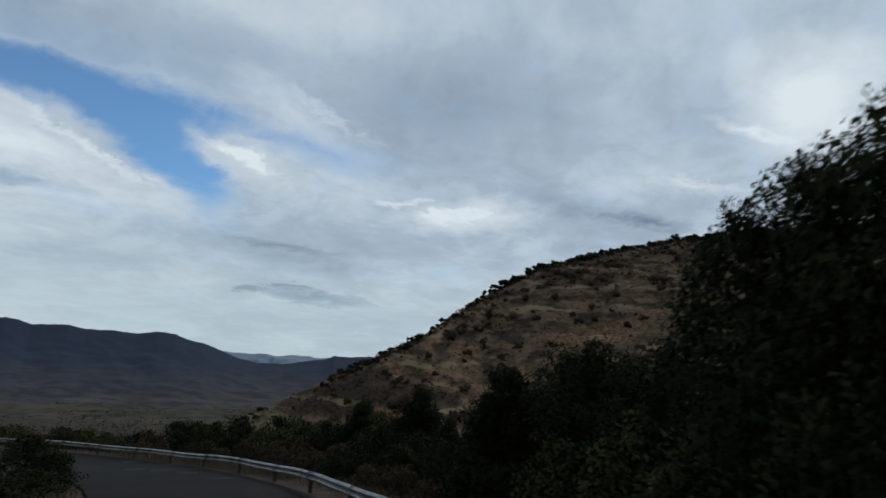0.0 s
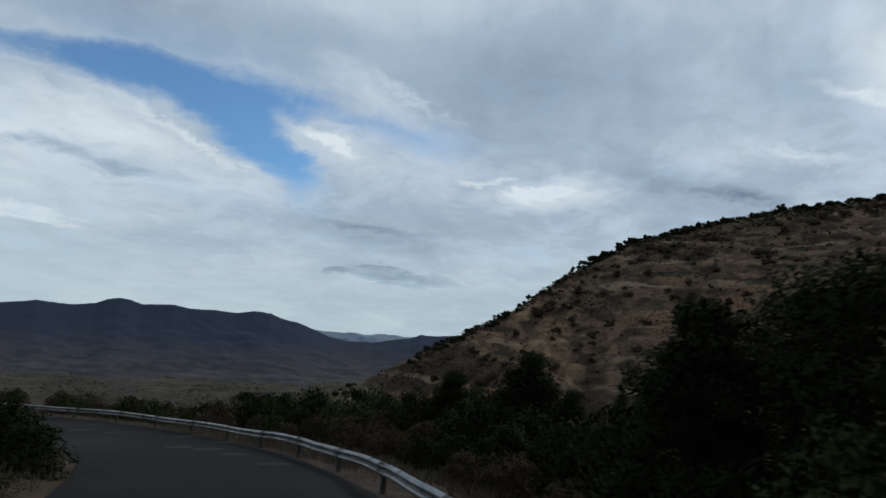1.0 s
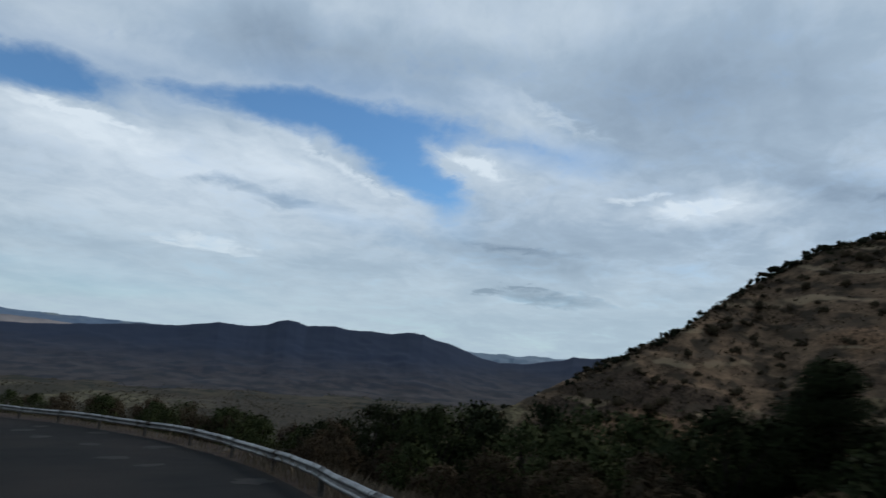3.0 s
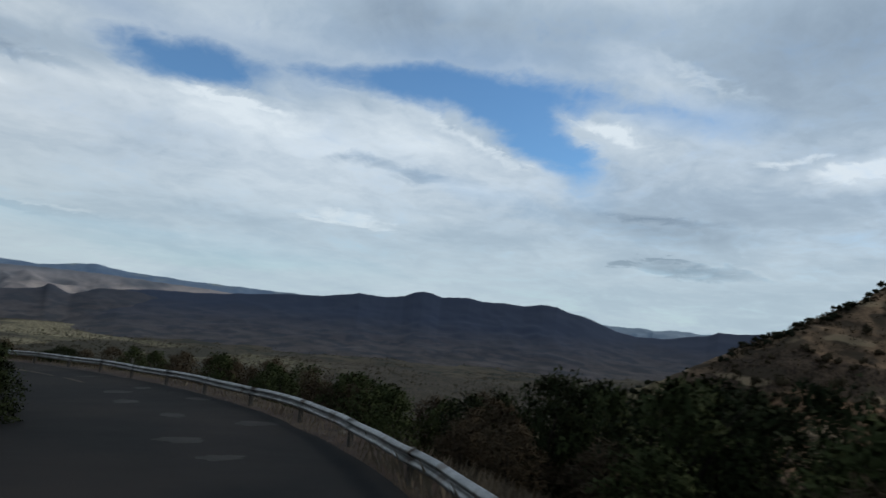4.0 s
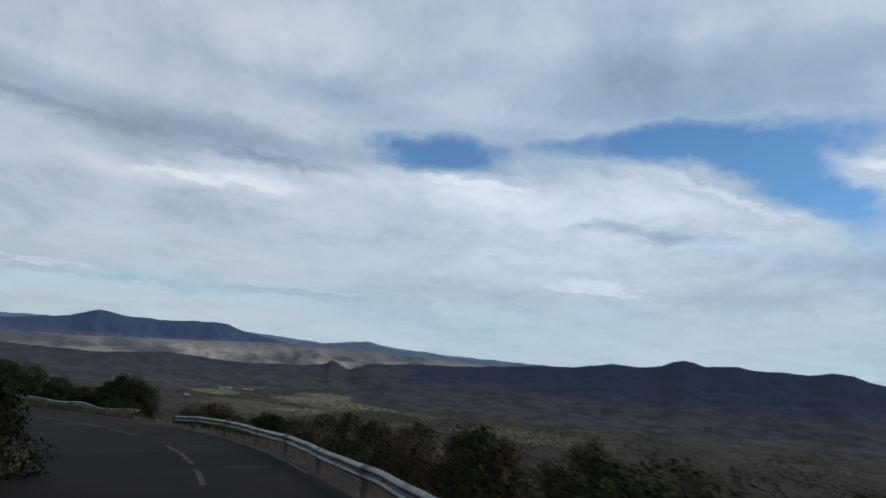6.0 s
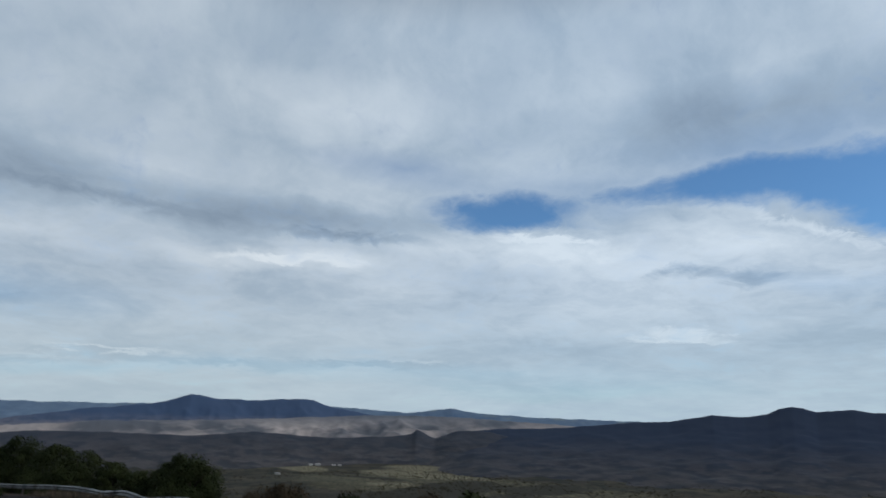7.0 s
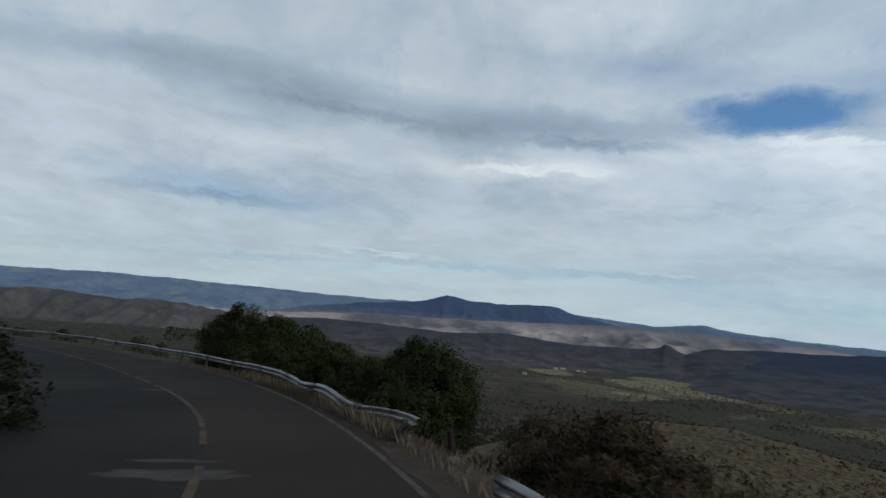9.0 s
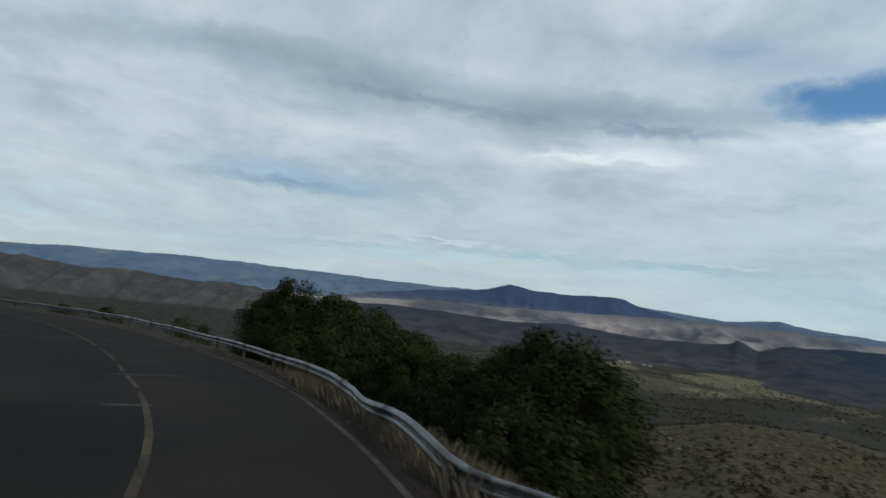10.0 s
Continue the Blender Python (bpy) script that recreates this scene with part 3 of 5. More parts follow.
def ground_z(x, y):
    x, y = np.atleast_1d(x).astype(float), np.atleast_1d(y).astype(float)
    s, d, z = off_road(x, y)
    # outer side: verge, steep bank, long slope, valley floor
    out = np.interp(d, (0, 2.1, 2.6, 3.6, 14, 45, 300, 900, 1500, 6000), (-0.08, -0.08, -0.16, -0.5, -4.4, -17, -84, -158, -160, -160))
    # a bench with trees beside the first bend
    out = out + np.interp(d, (3.6, 10, 16, 40), (0, 2.0, 2.6, 0)) * np.interp(s, (30, 42), (1, 0))
    fade = np.clip((d - 300) / 600, 0, 1)
    outer = (z * (1 - fade) - 8 * fade) + out
    # inner side: verge and a low bank
    inner = z + np.interp(-d - widen(s), (0, 4.4, 4.9, 6.5, 12, 40, 120, 400, 1500), (-0.08, -0.08, -0.05, 0.25, 0.6, 0.2, -6, -60, -150))
    h = np.where(d >= 0, outer, inner)
    rough = np.clip((np.abs(d) - 4.6 - np.where(d < 0, widen(s), 0)) / 10, 0, 1)
    h = h + rough * wave(x, y, 9.0, 1.0) * 0.5 + np.clip((d - 25) / 60, 0, 1) * wave(x, y, 60.0, 2.0) * 4.0
    h = h + np.clip((d - 250) / 500, 0, 1) * wave(x, y, 420.0, 3.0) * 9.0
    # a flat-topped knoll with dry pasture below the bend
    kr, kb = np.hypot(x + 53, y - 44.6), np.degrees(np.arctan2(-(x + 53), y - 44.6))
    top = -5.4 + 262 * np.tan(np.radians(np.interp(kb, (20, 40, 46, 52, 58, 64, 69, 74, 80, 95), (-20, -10.5, -8.9, -7.9, -7.2, -7.35, -8.6, -9.6, -11.5, -20))))
    knoll = top - np.interp(kr, (60, 150, 262, 300, 520), (26, 5.5, 0, 7, 150))
    knoll = knoll + wave(x, y, 45.0, 14.0) * 2.2 + wave(x, y, 14.0, 15.0) * 0.5
    h = np.where((d > 30) & (kr < 520), np.maximum(h, knoll), h)
    # a low scrub terrace between the bend and the eroded hills
    shelf = -5.4 + 700 * np.tan(np.radians(np.interp(kb, (84, 92, 97, 108, 116, 124, 140), (-9.0, -4.6, -3.35, -2.9, -2.85, -2.8, -6.0))))
    shelf = shelf - np.interp(kr, (230, 450, 700, 760, 1250), (46, 16, 0, 6, 130)) + wave(x, y, 70.0, 24.0) * 2.0 + wave(x, y, 18.0, 25.0) * 1.2
    return np.where((kr > 230) & (kr < 1250) & (kb > 84) & (kb < 140), np.maximum(h, shelf), h)


def sheet(name, xs, ys, zs, cols, mat, closed=False):
    """A grid of rows of cols points each, as one mesh."""
    rows = len(xs) // cols
    verts = np.stack([xs, ys, zs], 1)
    i, j = np.meshgrid(np.arange(rows - 1), np.arange(cols if closed else cols - 1), indexing="ij")
    a = (i * cols + j).ravel()
    b = (i * cols + (j + 1) % cols).ravel()
    faces = np.stack([a, b, b + cols, a + cols], 1)
    me = bpy.data.meshes.new(name)
    me.from_pydata(verts.tolist(), [], faces.tolist())
    me.materials.append(mat)
    me.polygons.foreach_set("use_smooth", [True] * len(me.polygons))
    me.update()
    return new(name, me)


# ---- ground: one sheet, fine near the road, out to the horizon ----
MID = (-28.0, 30.0)


def build_ground():
    azs = np.radians(np.concatenate([np.arange(-60, 140, 0.7), np.arange(140, 300, 2.5)]))
    rad = np.concatenate([(0.002,), np.arange(0.5, 90, 0.75), np.geomspace(90, 4900, 150)])
    r, az = np.meshgrid(rad, azs, indexing="ij")
    x, y = (MID[0] - r * np.sin(az)).ravel(), (MID[1] + r * np.cos(az)).ravel()
    z = ground_z(x, y)
    ob = sheet("ground", x, y, z, len(azs), SOIL, closed=True)
    ob.data.materials.append(VALLEY)
    n = len(azs)
    far = (r.reshape(-1)[: (len(rad) - 1) * n] > 115).astype(np.int32)
    ob.data.polygons.foreach_set("material_index", far)
    tagged(ob, "dry brown hillside falling to a wide scrub valley", "ground", kind="structure")


build_ground()


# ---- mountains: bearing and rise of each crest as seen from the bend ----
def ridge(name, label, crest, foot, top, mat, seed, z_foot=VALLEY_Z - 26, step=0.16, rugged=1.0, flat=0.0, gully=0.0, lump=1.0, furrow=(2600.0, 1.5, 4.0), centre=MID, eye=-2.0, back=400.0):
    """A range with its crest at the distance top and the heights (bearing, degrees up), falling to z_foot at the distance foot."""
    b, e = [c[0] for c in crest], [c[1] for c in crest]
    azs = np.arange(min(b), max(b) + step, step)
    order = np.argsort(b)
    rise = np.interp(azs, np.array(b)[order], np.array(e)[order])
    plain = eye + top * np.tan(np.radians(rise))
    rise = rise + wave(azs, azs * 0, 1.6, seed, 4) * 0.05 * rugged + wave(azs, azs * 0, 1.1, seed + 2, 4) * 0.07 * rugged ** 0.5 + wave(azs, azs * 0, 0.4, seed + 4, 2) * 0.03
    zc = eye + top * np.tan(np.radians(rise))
    u = np.concatenate([np.linspace(0, 1, 50), 1 + np.linspace(0.04, 1, 6)])
    U, AZ = np.meshgrid(u, azs, indexing="ij")
    # the crest's notches fade out below it
    ZC = plain + (zc - plain) * np.clip((U - 0.8) / 0.2, 0, 1)
    R = np.where(U <= 1, foot + (top - foot) * U, top + back * (U - 1))
    prof = np.where(U <= 1, 0.35 * U ** 1.3 + 0.65 * U ** (2.6 + flat), 1 - 0.8 * (U - 1))
    a = np.radians(AZ)
    x, y = centre[0] - R * np.sin(a), centre[1] + R * np.cos(a)
    # spurs and hollows, dying out at the crest line
    mask = np.clip(4 * U * (1 - np.clip(U, 0, 1)), 0, 1) ** 0.7
    spur = 0.55 - np.abs(wave(x, y, 520.0, seed + 3, 3))
    spur = spur * (0.16 if flat else 0.28) + (0.5 - np.abs(wave(x, y, 190.0, seed + 5, 3))) * 0.20 + (0.5 - np.abs(wave(x, y, 75.0, seed + 8, 2))) * 0.07
    spur = spur * lump
    # gullies running down the fall line
    spur = spur + gully * (0.5 - np.abs(wave(AZ * furrow[0] + R * furrow[1], R * furrow[2], 2600.0, seed + 9, 3)))
    Z = z_foot + (ZC - z_foot) * (prof + spur * mask * rugged)
    ob = sheet(name, x.ravel(), y.ravel(), Z.ravel(), len(azs), mat)
    return tagged(ob, label, "mountain", kind="structure")


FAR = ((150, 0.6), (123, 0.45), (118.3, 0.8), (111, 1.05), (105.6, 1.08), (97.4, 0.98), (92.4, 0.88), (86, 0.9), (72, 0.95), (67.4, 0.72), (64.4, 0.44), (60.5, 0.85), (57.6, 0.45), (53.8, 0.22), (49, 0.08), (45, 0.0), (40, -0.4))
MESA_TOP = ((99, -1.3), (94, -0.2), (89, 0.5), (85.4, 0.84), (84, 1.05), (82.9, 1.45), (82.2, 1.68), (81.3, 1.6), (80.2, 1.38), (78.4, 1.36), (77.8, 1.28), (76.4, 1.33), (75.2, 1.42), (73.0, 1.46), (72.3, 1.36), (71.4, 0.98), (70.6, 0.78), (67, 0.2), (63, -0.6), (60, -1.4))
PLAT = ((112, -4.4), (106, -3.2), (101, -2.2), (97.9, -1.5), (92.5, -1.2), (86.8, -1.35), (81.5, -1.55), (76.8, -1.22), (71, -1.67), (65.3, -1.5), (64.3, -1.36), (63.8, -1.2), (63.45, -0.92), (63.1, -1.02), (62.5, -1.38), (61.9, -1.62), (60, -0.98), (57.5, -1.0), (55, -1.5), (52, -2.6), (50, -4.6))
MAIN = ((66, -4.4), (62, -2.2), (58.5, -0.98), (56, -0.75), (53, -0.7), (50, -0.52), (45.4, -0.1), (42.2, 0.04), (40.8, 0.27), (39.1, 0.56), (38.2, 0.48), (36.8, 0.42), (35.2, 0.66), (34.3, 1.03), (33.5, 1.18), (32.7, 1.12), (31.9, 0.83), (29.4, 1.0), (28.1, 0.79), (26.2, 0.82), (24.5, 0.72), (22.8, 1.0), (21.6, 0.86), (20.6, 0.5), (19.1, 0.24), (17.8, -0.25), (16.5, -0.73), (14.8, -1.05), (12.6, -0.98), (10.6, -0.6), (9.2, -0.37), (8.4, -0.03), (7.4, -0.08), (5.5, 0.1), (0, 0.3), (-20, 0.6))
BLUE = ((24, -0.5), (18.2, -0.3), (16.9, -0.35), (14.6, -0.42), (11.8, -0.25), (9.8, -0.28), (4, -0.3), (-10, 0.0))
ridge("far_range", "hazy grey-blue mountain range beyond the badlands", FAR, 3600, 4600, HAZE_BLUE, 2.0, step=0.16, rugged=0.9)
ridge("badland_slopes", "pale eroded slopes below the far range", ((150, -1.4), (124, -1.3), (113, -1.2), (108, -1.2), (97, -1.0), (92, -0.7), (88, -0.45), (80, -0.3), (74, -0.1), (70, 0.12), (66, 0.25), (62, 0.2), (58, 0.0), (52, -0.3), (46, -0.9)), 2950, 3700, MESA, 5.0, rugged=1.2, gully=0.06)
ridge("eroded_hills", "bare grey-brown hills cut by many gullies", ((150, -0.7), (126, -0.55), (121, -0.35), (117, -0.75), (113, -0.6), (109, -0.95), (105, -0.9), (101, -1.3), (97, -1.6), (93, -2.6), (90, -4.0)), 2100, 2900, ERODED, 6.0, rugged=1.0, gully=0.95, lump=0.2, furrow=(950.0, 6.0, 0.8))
ridge("mesa", "flat-topped mesa with a pointed end, coloured dark blue as through haze", MESA_TOP, 3450, 4150, MESAROCK, 3.0, step=0.09, rugged=0.7, gully=0.05, furrow=(1500.0, 2.0, 3.0))
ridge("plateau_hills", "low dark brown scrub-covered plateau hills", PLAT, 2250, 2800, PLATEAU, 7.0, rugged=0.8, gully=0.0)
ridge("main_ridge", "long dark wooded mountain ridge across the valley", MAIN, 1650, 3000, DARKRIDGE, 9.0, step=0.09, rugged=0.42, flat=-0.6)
ridge("blue_hills", "hills in the farthest gap, coloured faint blue as through haze", BLUE, 4000, 4700, HAZE_PALE, 11.0, step=0.09, rugged=1.8)


# ---- the brown hill beside the bend ----
HILL_B = (34, 26, 20, 14.4, 10, 5.4, 0.7, -5.1, -9, -13.9, -20, -27, -40, -60, -80)
HILL_D = (270, 280, 288, 298, 305, 312, 335, 405, 420, 430, 440, 450, 460, 470, 480)
HILL_Z = (-88, -57, -37, -24, -11.5, 1.5, 17, 50, 68, 79, 91, 99, 104, 100, 80)


def hill_z(x, y):
    r, az = np.hypot(x, y), np.degrees(np.arctan2(-x, y))
    o = np.argsort(HILL_B)
    B = np.array(HILL_B)[o]
    D, Zc = np.interp(az, B, np.array(HILL_D)[o]), np.interp(az, B, np.array(HILL_Z)[o])
    front = Zc - (D - r) * 0.66
    backz = Zc - (r - D) * 0.45
    z = np.where(r < D, front, backz)
    k = np.clip(np.abs(r - D) / 12, 0, 1)
    z = z + wave(x, y, 38.0, 4.0, 4) * 3.6 * k + wave(x, y, 9.0, 6.0, 3) * 0.9 * k
    # rock ledges along the contours
    ledge = np.sin(z * 0.42 + wave(x, y, 60.0, 8.0) * 3.0)
    return z + np.clip(ledge, 0.2, 1) * 1.8 * k


def build_hill():
    azs = np.radians(np.arange(-80, 34, 0.22))
    rad = np.concatenate([np.linspace(150, 480, 150), np.linspace(486, 640, 18)])
    r, az = np.meshgrid(rad, azs, indexing="ij")
    x, y = (-r * np.sin(az)).ravel(), (r * np.cos(az)).ravel()
    ob = sheet("hill", x, y, hill_z(x, y), len(azs), HILL)
    tagged(ob, "steep brown hill with dry grass, ledges and scattered shrubs", "hill", kind="structure")


build_hill()


def surface_z(x, y):
    g = float(ground_z(x, y)[0])
    r, az = math.hypot(x, y), math.degrees(math.atan2(-x, y))
    return max(g, float(hill_z(np.array([x]), np.array([y]))[0])) if r > 150 and -80 < az < 34 else g


# ---- road ----
def strip(name, s0, s1, d0, d1, mat, dz=0.0, step=0.8, thick=0.0, wobble=0.0, seed=1.0, parent=None, shift=0.0):
    n = max(2, int((s1 - s0) / step) + 1)
    s = np.linspace(s0, s1, n)
    cols = max(2, int(abs((d1(s0) if callable(d1) else d1) - (d0(s0) if callable(d0) else d0)) / 0.9) + 2)
    verts, faces = [], []
    for k in range(n):
        w = wave(np.array([s[k]]), np.array([seed * 31.0]), 1.7, seed, 3)[0] * wobble
        for c in range(cols):
            da = d0(s[k]) if callable(d0) else d0 - (float(widen(s[k])) if d0 == EDGE_L else 0.0)
            db = d1(s[k]) if callable(d1) else d1
            d = da + (db - da) * c / (cols - 1) + shift * k / (n - 1) + w * (1 if c in (0, cols - 1) else 0)
            verts.append(on_road(s[k], d, dz))
    for k in range(n - 1):
        for c in range(cols - 1):
            i = k * cols + c
            faces.append((i, i + 1, i + 1 + cols, i + cols))
    if thick:
        # side skirts
        m = len(verts)
        for k in range(n):
            for c in (0, cols - 1):
                verts.append(verts[k * cols + c] - Vector((0, 0, thick)))
        for k in range(n - 1):
            faces.append((k * cols, (k + 1) * cols, m + 2 * k + 2, m + 2 * k))
            faces.append((k * cols + cols - 1, m + 2 * k + 1, m + 2 * k + 3, (k + 1) * cols + cols - 1))
    return part(name, (verts, [], faces), mat, parent, smooth=False)


road = strip("road", -58, 67, EDGE_L, lambda s: edge_r(s) + 0.1, ASPHALT_DARK, 0.0, 0.8, 0.12, 0.10, 1.0)
tagged(road, "patched blackish asphalt road bending round the hillside", "road", kind="structure")


def centre_at(s):
    """Where the painted centre line runs."""
    return float(np.interp(s, (57, 84, 88, 92, 95, 99, 102, 110, 140), (-0.9, -0.92, -0.95, -1.12, -1.35, -1.65, -1.9, -2.1, -2.1)))


inner_lane = strip("road", 67, 236, EDGE_L, centre_at, ASPHALT_OLD, 0.0, 0.8, 0.12, 0.10, 1.0)
tagged(inner_lane, "dark worn asphalt lane on the inside of the bend", "road", kind="structure")
outer_lane = strip("road", 67, 236, centre_at, lambda s: edge_r(s) + 0.1, ASPHALT, 0.0, 0.8, 0.12, 0.10, 1.0)
tagged(outer_lane, "brownish worn asphalt lane with a faded edge line", "road", kind="structure")
shoulder = strip("shoulder", -58, 236, edge_r, 3.3, SHOULDER, -0.055, 0.6, 0.2, 0.10, 3.0)
tagged(shoulder, "strip of reddish bare earth beside the asphalt", "road shoulder", kind="structure")


# ---- markings and repairs on the asphalt ----
def worn_line(name, label, spans, d, width, mat):
    for s0, s1 in spans:
        a, b = (d(s0), d(s1)) if callable(d) else (d, d)
        ob = strip(name, s0, s1, a - width / 2, a + width / 2, mat, 0.004, 0.35, 0.0, 0.02, s0, shift=b - a)
        tagged(ob, label, "road marking", "painted lines", kind="structure")


worn_line("centre_line", "worn yellow centre line painted on asphalt", ((60, 62.6), (64.0, 66), (66, 69.5), (74.0, 78.8), (79.6, 83.0), (85.0, 86.5), (86.5, 88.5), (88.5, 90.5), (90.5, 93), (93, 95.5), (95.5, 97.6), (98.4, 101.0), (102.2, 104.0), (105.5, 110.5), (112, 118), (118, 126), (126, 140)), centre_at, 0.12, LINE_YELLOW)
worn_line("edge_line", "faded pale edge line along the asphalt", ((62, 80), (80.5, 99), (99.4, 112), (113, 150)), lambda s: edge_r(s) - 0.04, 0.11, LINE_WHITE)


def blotch(name, label, s, d, half_s, half_d, mat, seed, dz=0.003):
    """A thin repair patch with an uneven outline."""
    r = random.Random(seed)
    n = 36
    rim = []
    waves = [(m, r.uniform(0.03, 0.13), r.uniform(0, 6.28)) for m in (2, 3, 5, 8)]
    for k in range(n):
        a = 2 * math.pi * k / n
        q = 1 + sum(w * math.sin(m * a + ph) for m, w, ph in waves)
        rim.append((s + half_s * q * math.cos(a), d + half_d * q * math.sin(a)))
    verts = [on_road(a, b, dz) for a, b in rim] + [on_road(a, b, 0.0) for a, b in rim]
    faces = [tuple(range(n))[::-1]] + [(k, (k + 1) % n, n + (k + 1) % n, n + k) for k in range(n)]
    return tagged(part(name, (verts, [], faces), mat), label, "road patch", "patches in the asphalt", kind="structure")


for i, (s, d, hs, hd) in enumerate(((31.7, -0.2, 0.8, 0.55), (33.1, -0.8, 0.9, 0.5), (38.1, 1.1, 0.9, 0.5), (34.6, 1.3, 0.8, 0.35), (29.3, 0.0, 0.7, 0.4), (26.0, 0.4, 0.6, 0.5), (44.2, -1.0, 0.7, 0.5),
                                    (46.7, 1.05, 0.75, 0.55), (52.3, -1.2, 0.9, 0.4), (52.8, 1.1, 0.8, 0.4), (55.6, -0.8, 0.8, 0.5), (48.6, -0.6, 0.9, 0.3), (57.0, 0.4, 0.7, 0.35), (42.0, -0.5, 0.5, 0.4))):
    blotch("asphalt_patch", "lighter grey repair patch in the asphalt", s, d, hs * 0.62, hd * 0.95, PATCH, 40 + i)
for i, (s, d, hs, hd) in enumerate(((63.2, 0.35, 0.10, 0.55), (83.4, -1.25, 0.12, 0.65), (82.4, -1.2, 0.35, 0.9), (101.4, -1.3, 0.15, 0.95), (95.7, -1.66, 0.14, 0.48), (69.5, -0.2, 0.1, 0.6))):
    blotch("crack_seal", "pale sealed crack across the lane", s, d, hs, hd, SEAL, 80 + i)


# ---- guard rail ----
def rail_bend(s):
    """Sideways and upward shift and lean of the beam: battered near the gap."""
    hit = math.exp(-((s - 87.0) / 2.5) ** 2)
    hit2 = math.exp(-((s - 94.5) / 2.0) ** 2)
    tail = max(0.0, (s - 77.5) / 3.0) if s < 84 else 0.0
    w = 0.03 * math.sin(s * 0.9) + 0.02 * math.sin(s * 2.3 + 1)
    return w + 0.95 * hit - 0.12 * hit2 + 0.25 * tail, 0.02 * math.sin(s * 0.7) - 0.15 * hit - 0.10 * hit2 - 0.15 * tail - 0.20 * math.exp(-((s - 89.7) / 1.3) ** 2), 0.7 * hit - 0.25 * hit2


W_FACE = [(0.000, 0.132), (-0.022, 0.126), (-0.074, 0.096), (-0.084, 0.072), (-0.074, 0.046), (-0.018, 0.014), (0.0, 0.0), (-0.018, -0.014), (-0.074, -0.046), (-0.084, -0.072), (-0.074, -0.096), (-0.022, -0.126), (0.0, -0.132)]


def rail_top(s):
    return float(np.interp(s, (7, 12), (0.46, 0.58)))


def rail_beam(s0, s1, parent, lap):
    n = 7
    prof = W_FACE + [(x + 0.012, z) for x, z in reversed(W_FACE)]
    m = len(prof)
    verts, faces = [], []
    for k in range(n):
        s = s0 + (s1 - s0) * k / (n - 1)
        dd, dz, lean = rail_bend(s)
        c, sn = math.cos(lean), math.sin(lean)
        for x, z in prof:
            verts.append(on_road(s, rail_d(s) + lap + dd + x * c + z * sn, rail_top(s) - 0.134 + dz - x * sn + z * c))
    for k in range(n - 1):
        for j in range(m):
            a, b = k * m + j, k * m + (j + 1) % m
            faces.append((a, b, b + m, a + m))
    faces += [tuple(range(m)), tuple(range((n - 1) * m, n * m))[::-1]]
    return part("beam", (verts, [], faces), GALV, parent, smooth=True)


def rail_post(s, parent):
    dd, dz, lean = rail_bend(s)
    bm = bmesh.new()
    bmesh.ops.create_cube(bm, size=1.0)
    foot = on_road(s, rail_d(s) + 0.11 + dd * 0.5, 0)
    low = float(ground_z(foot.x, foot.y)[0]) - foot.z - 0.15
    top = rail_top(s) - 0.04 + dz
    for v in bm.verts:
        v.co = Vector((v.co.x * 0.11, v.co.y * 0.11, low if v.co.z < 0 else top))
    bmesh.ops.bevel(bm, geom=bm.edges[:], offset=0.012, segments=1, affect="EDGES")
    ob = part("post", bm, POSTWOOD, parent)
    ob.matrix_world = Matrix.Translation(foot) @ pose(0, 0, 0, 0, lean * 20, math.degrees(np.interp(s, SS, AA)))
    return ob


def guard_rail(s0, s1, label):
    root = tagged(new("guard_rail"), label, "guard rail", "guard rails beside the road")
    s, i = s0, 0
    while s < s1 - 0.5:
        e = min(s + 3.81, s1)
        rail_beam(s - 0.1, e + 0.1, root, 0.004 * (i % 2))
        rail_post(s + 0.3, root)
        s, i = e, i + 1
    return root


guard_rail(-14.0, 80.4, "galvanised steel guard rail on grey posts beside the drop")
guard_rail(85.7, 178.0, "battered guard rail with a twisted end beside straw grass")


# ---- plants ----
def stalk(points, radii, seg=6):
    """A tapered bent tube through the points, closed at its tip."""
    verts, faces = [], []
    for i, (p, r) in enumerate(zip(points, radii)):
        a, b = Vector(points[max(0, i - 1)]), Vector(points[min(len(points) - 1, i + 1)])
        q = (b - a).to_track_quat("Z", "Y")
        verts += [Vector(p) + q @ Vector((r * math.cos(2 * math.pi * k / seg), r * math.sin(2 * math.pi * k / seg), 0)) for k in range(seg)]
    for i in range(len(points) - 1):
        for k in range(seg):
            a, b = i * seg + k, i * seg + (k + 1) % seg
            faces.append((a, b, b + seg, a + seg))
    faces += [tuple(range(seg))[::-1], tuple(range(len(verts) - seg, len(verts)))]
    return verts, [], faces


def knob_shape():
    bm = bmesh.new()
    bmesh.ops.create_icosphere(bm, subdivisions=1, radius=1.0)
    verts, faces = np.array([v.co[:] for v in bm.verts]), [[v.index for v in f.verts] for f in bm.faces]
    bm.free()
    return verts, faces


KNOB_V, KNOB_F = knob_shape()


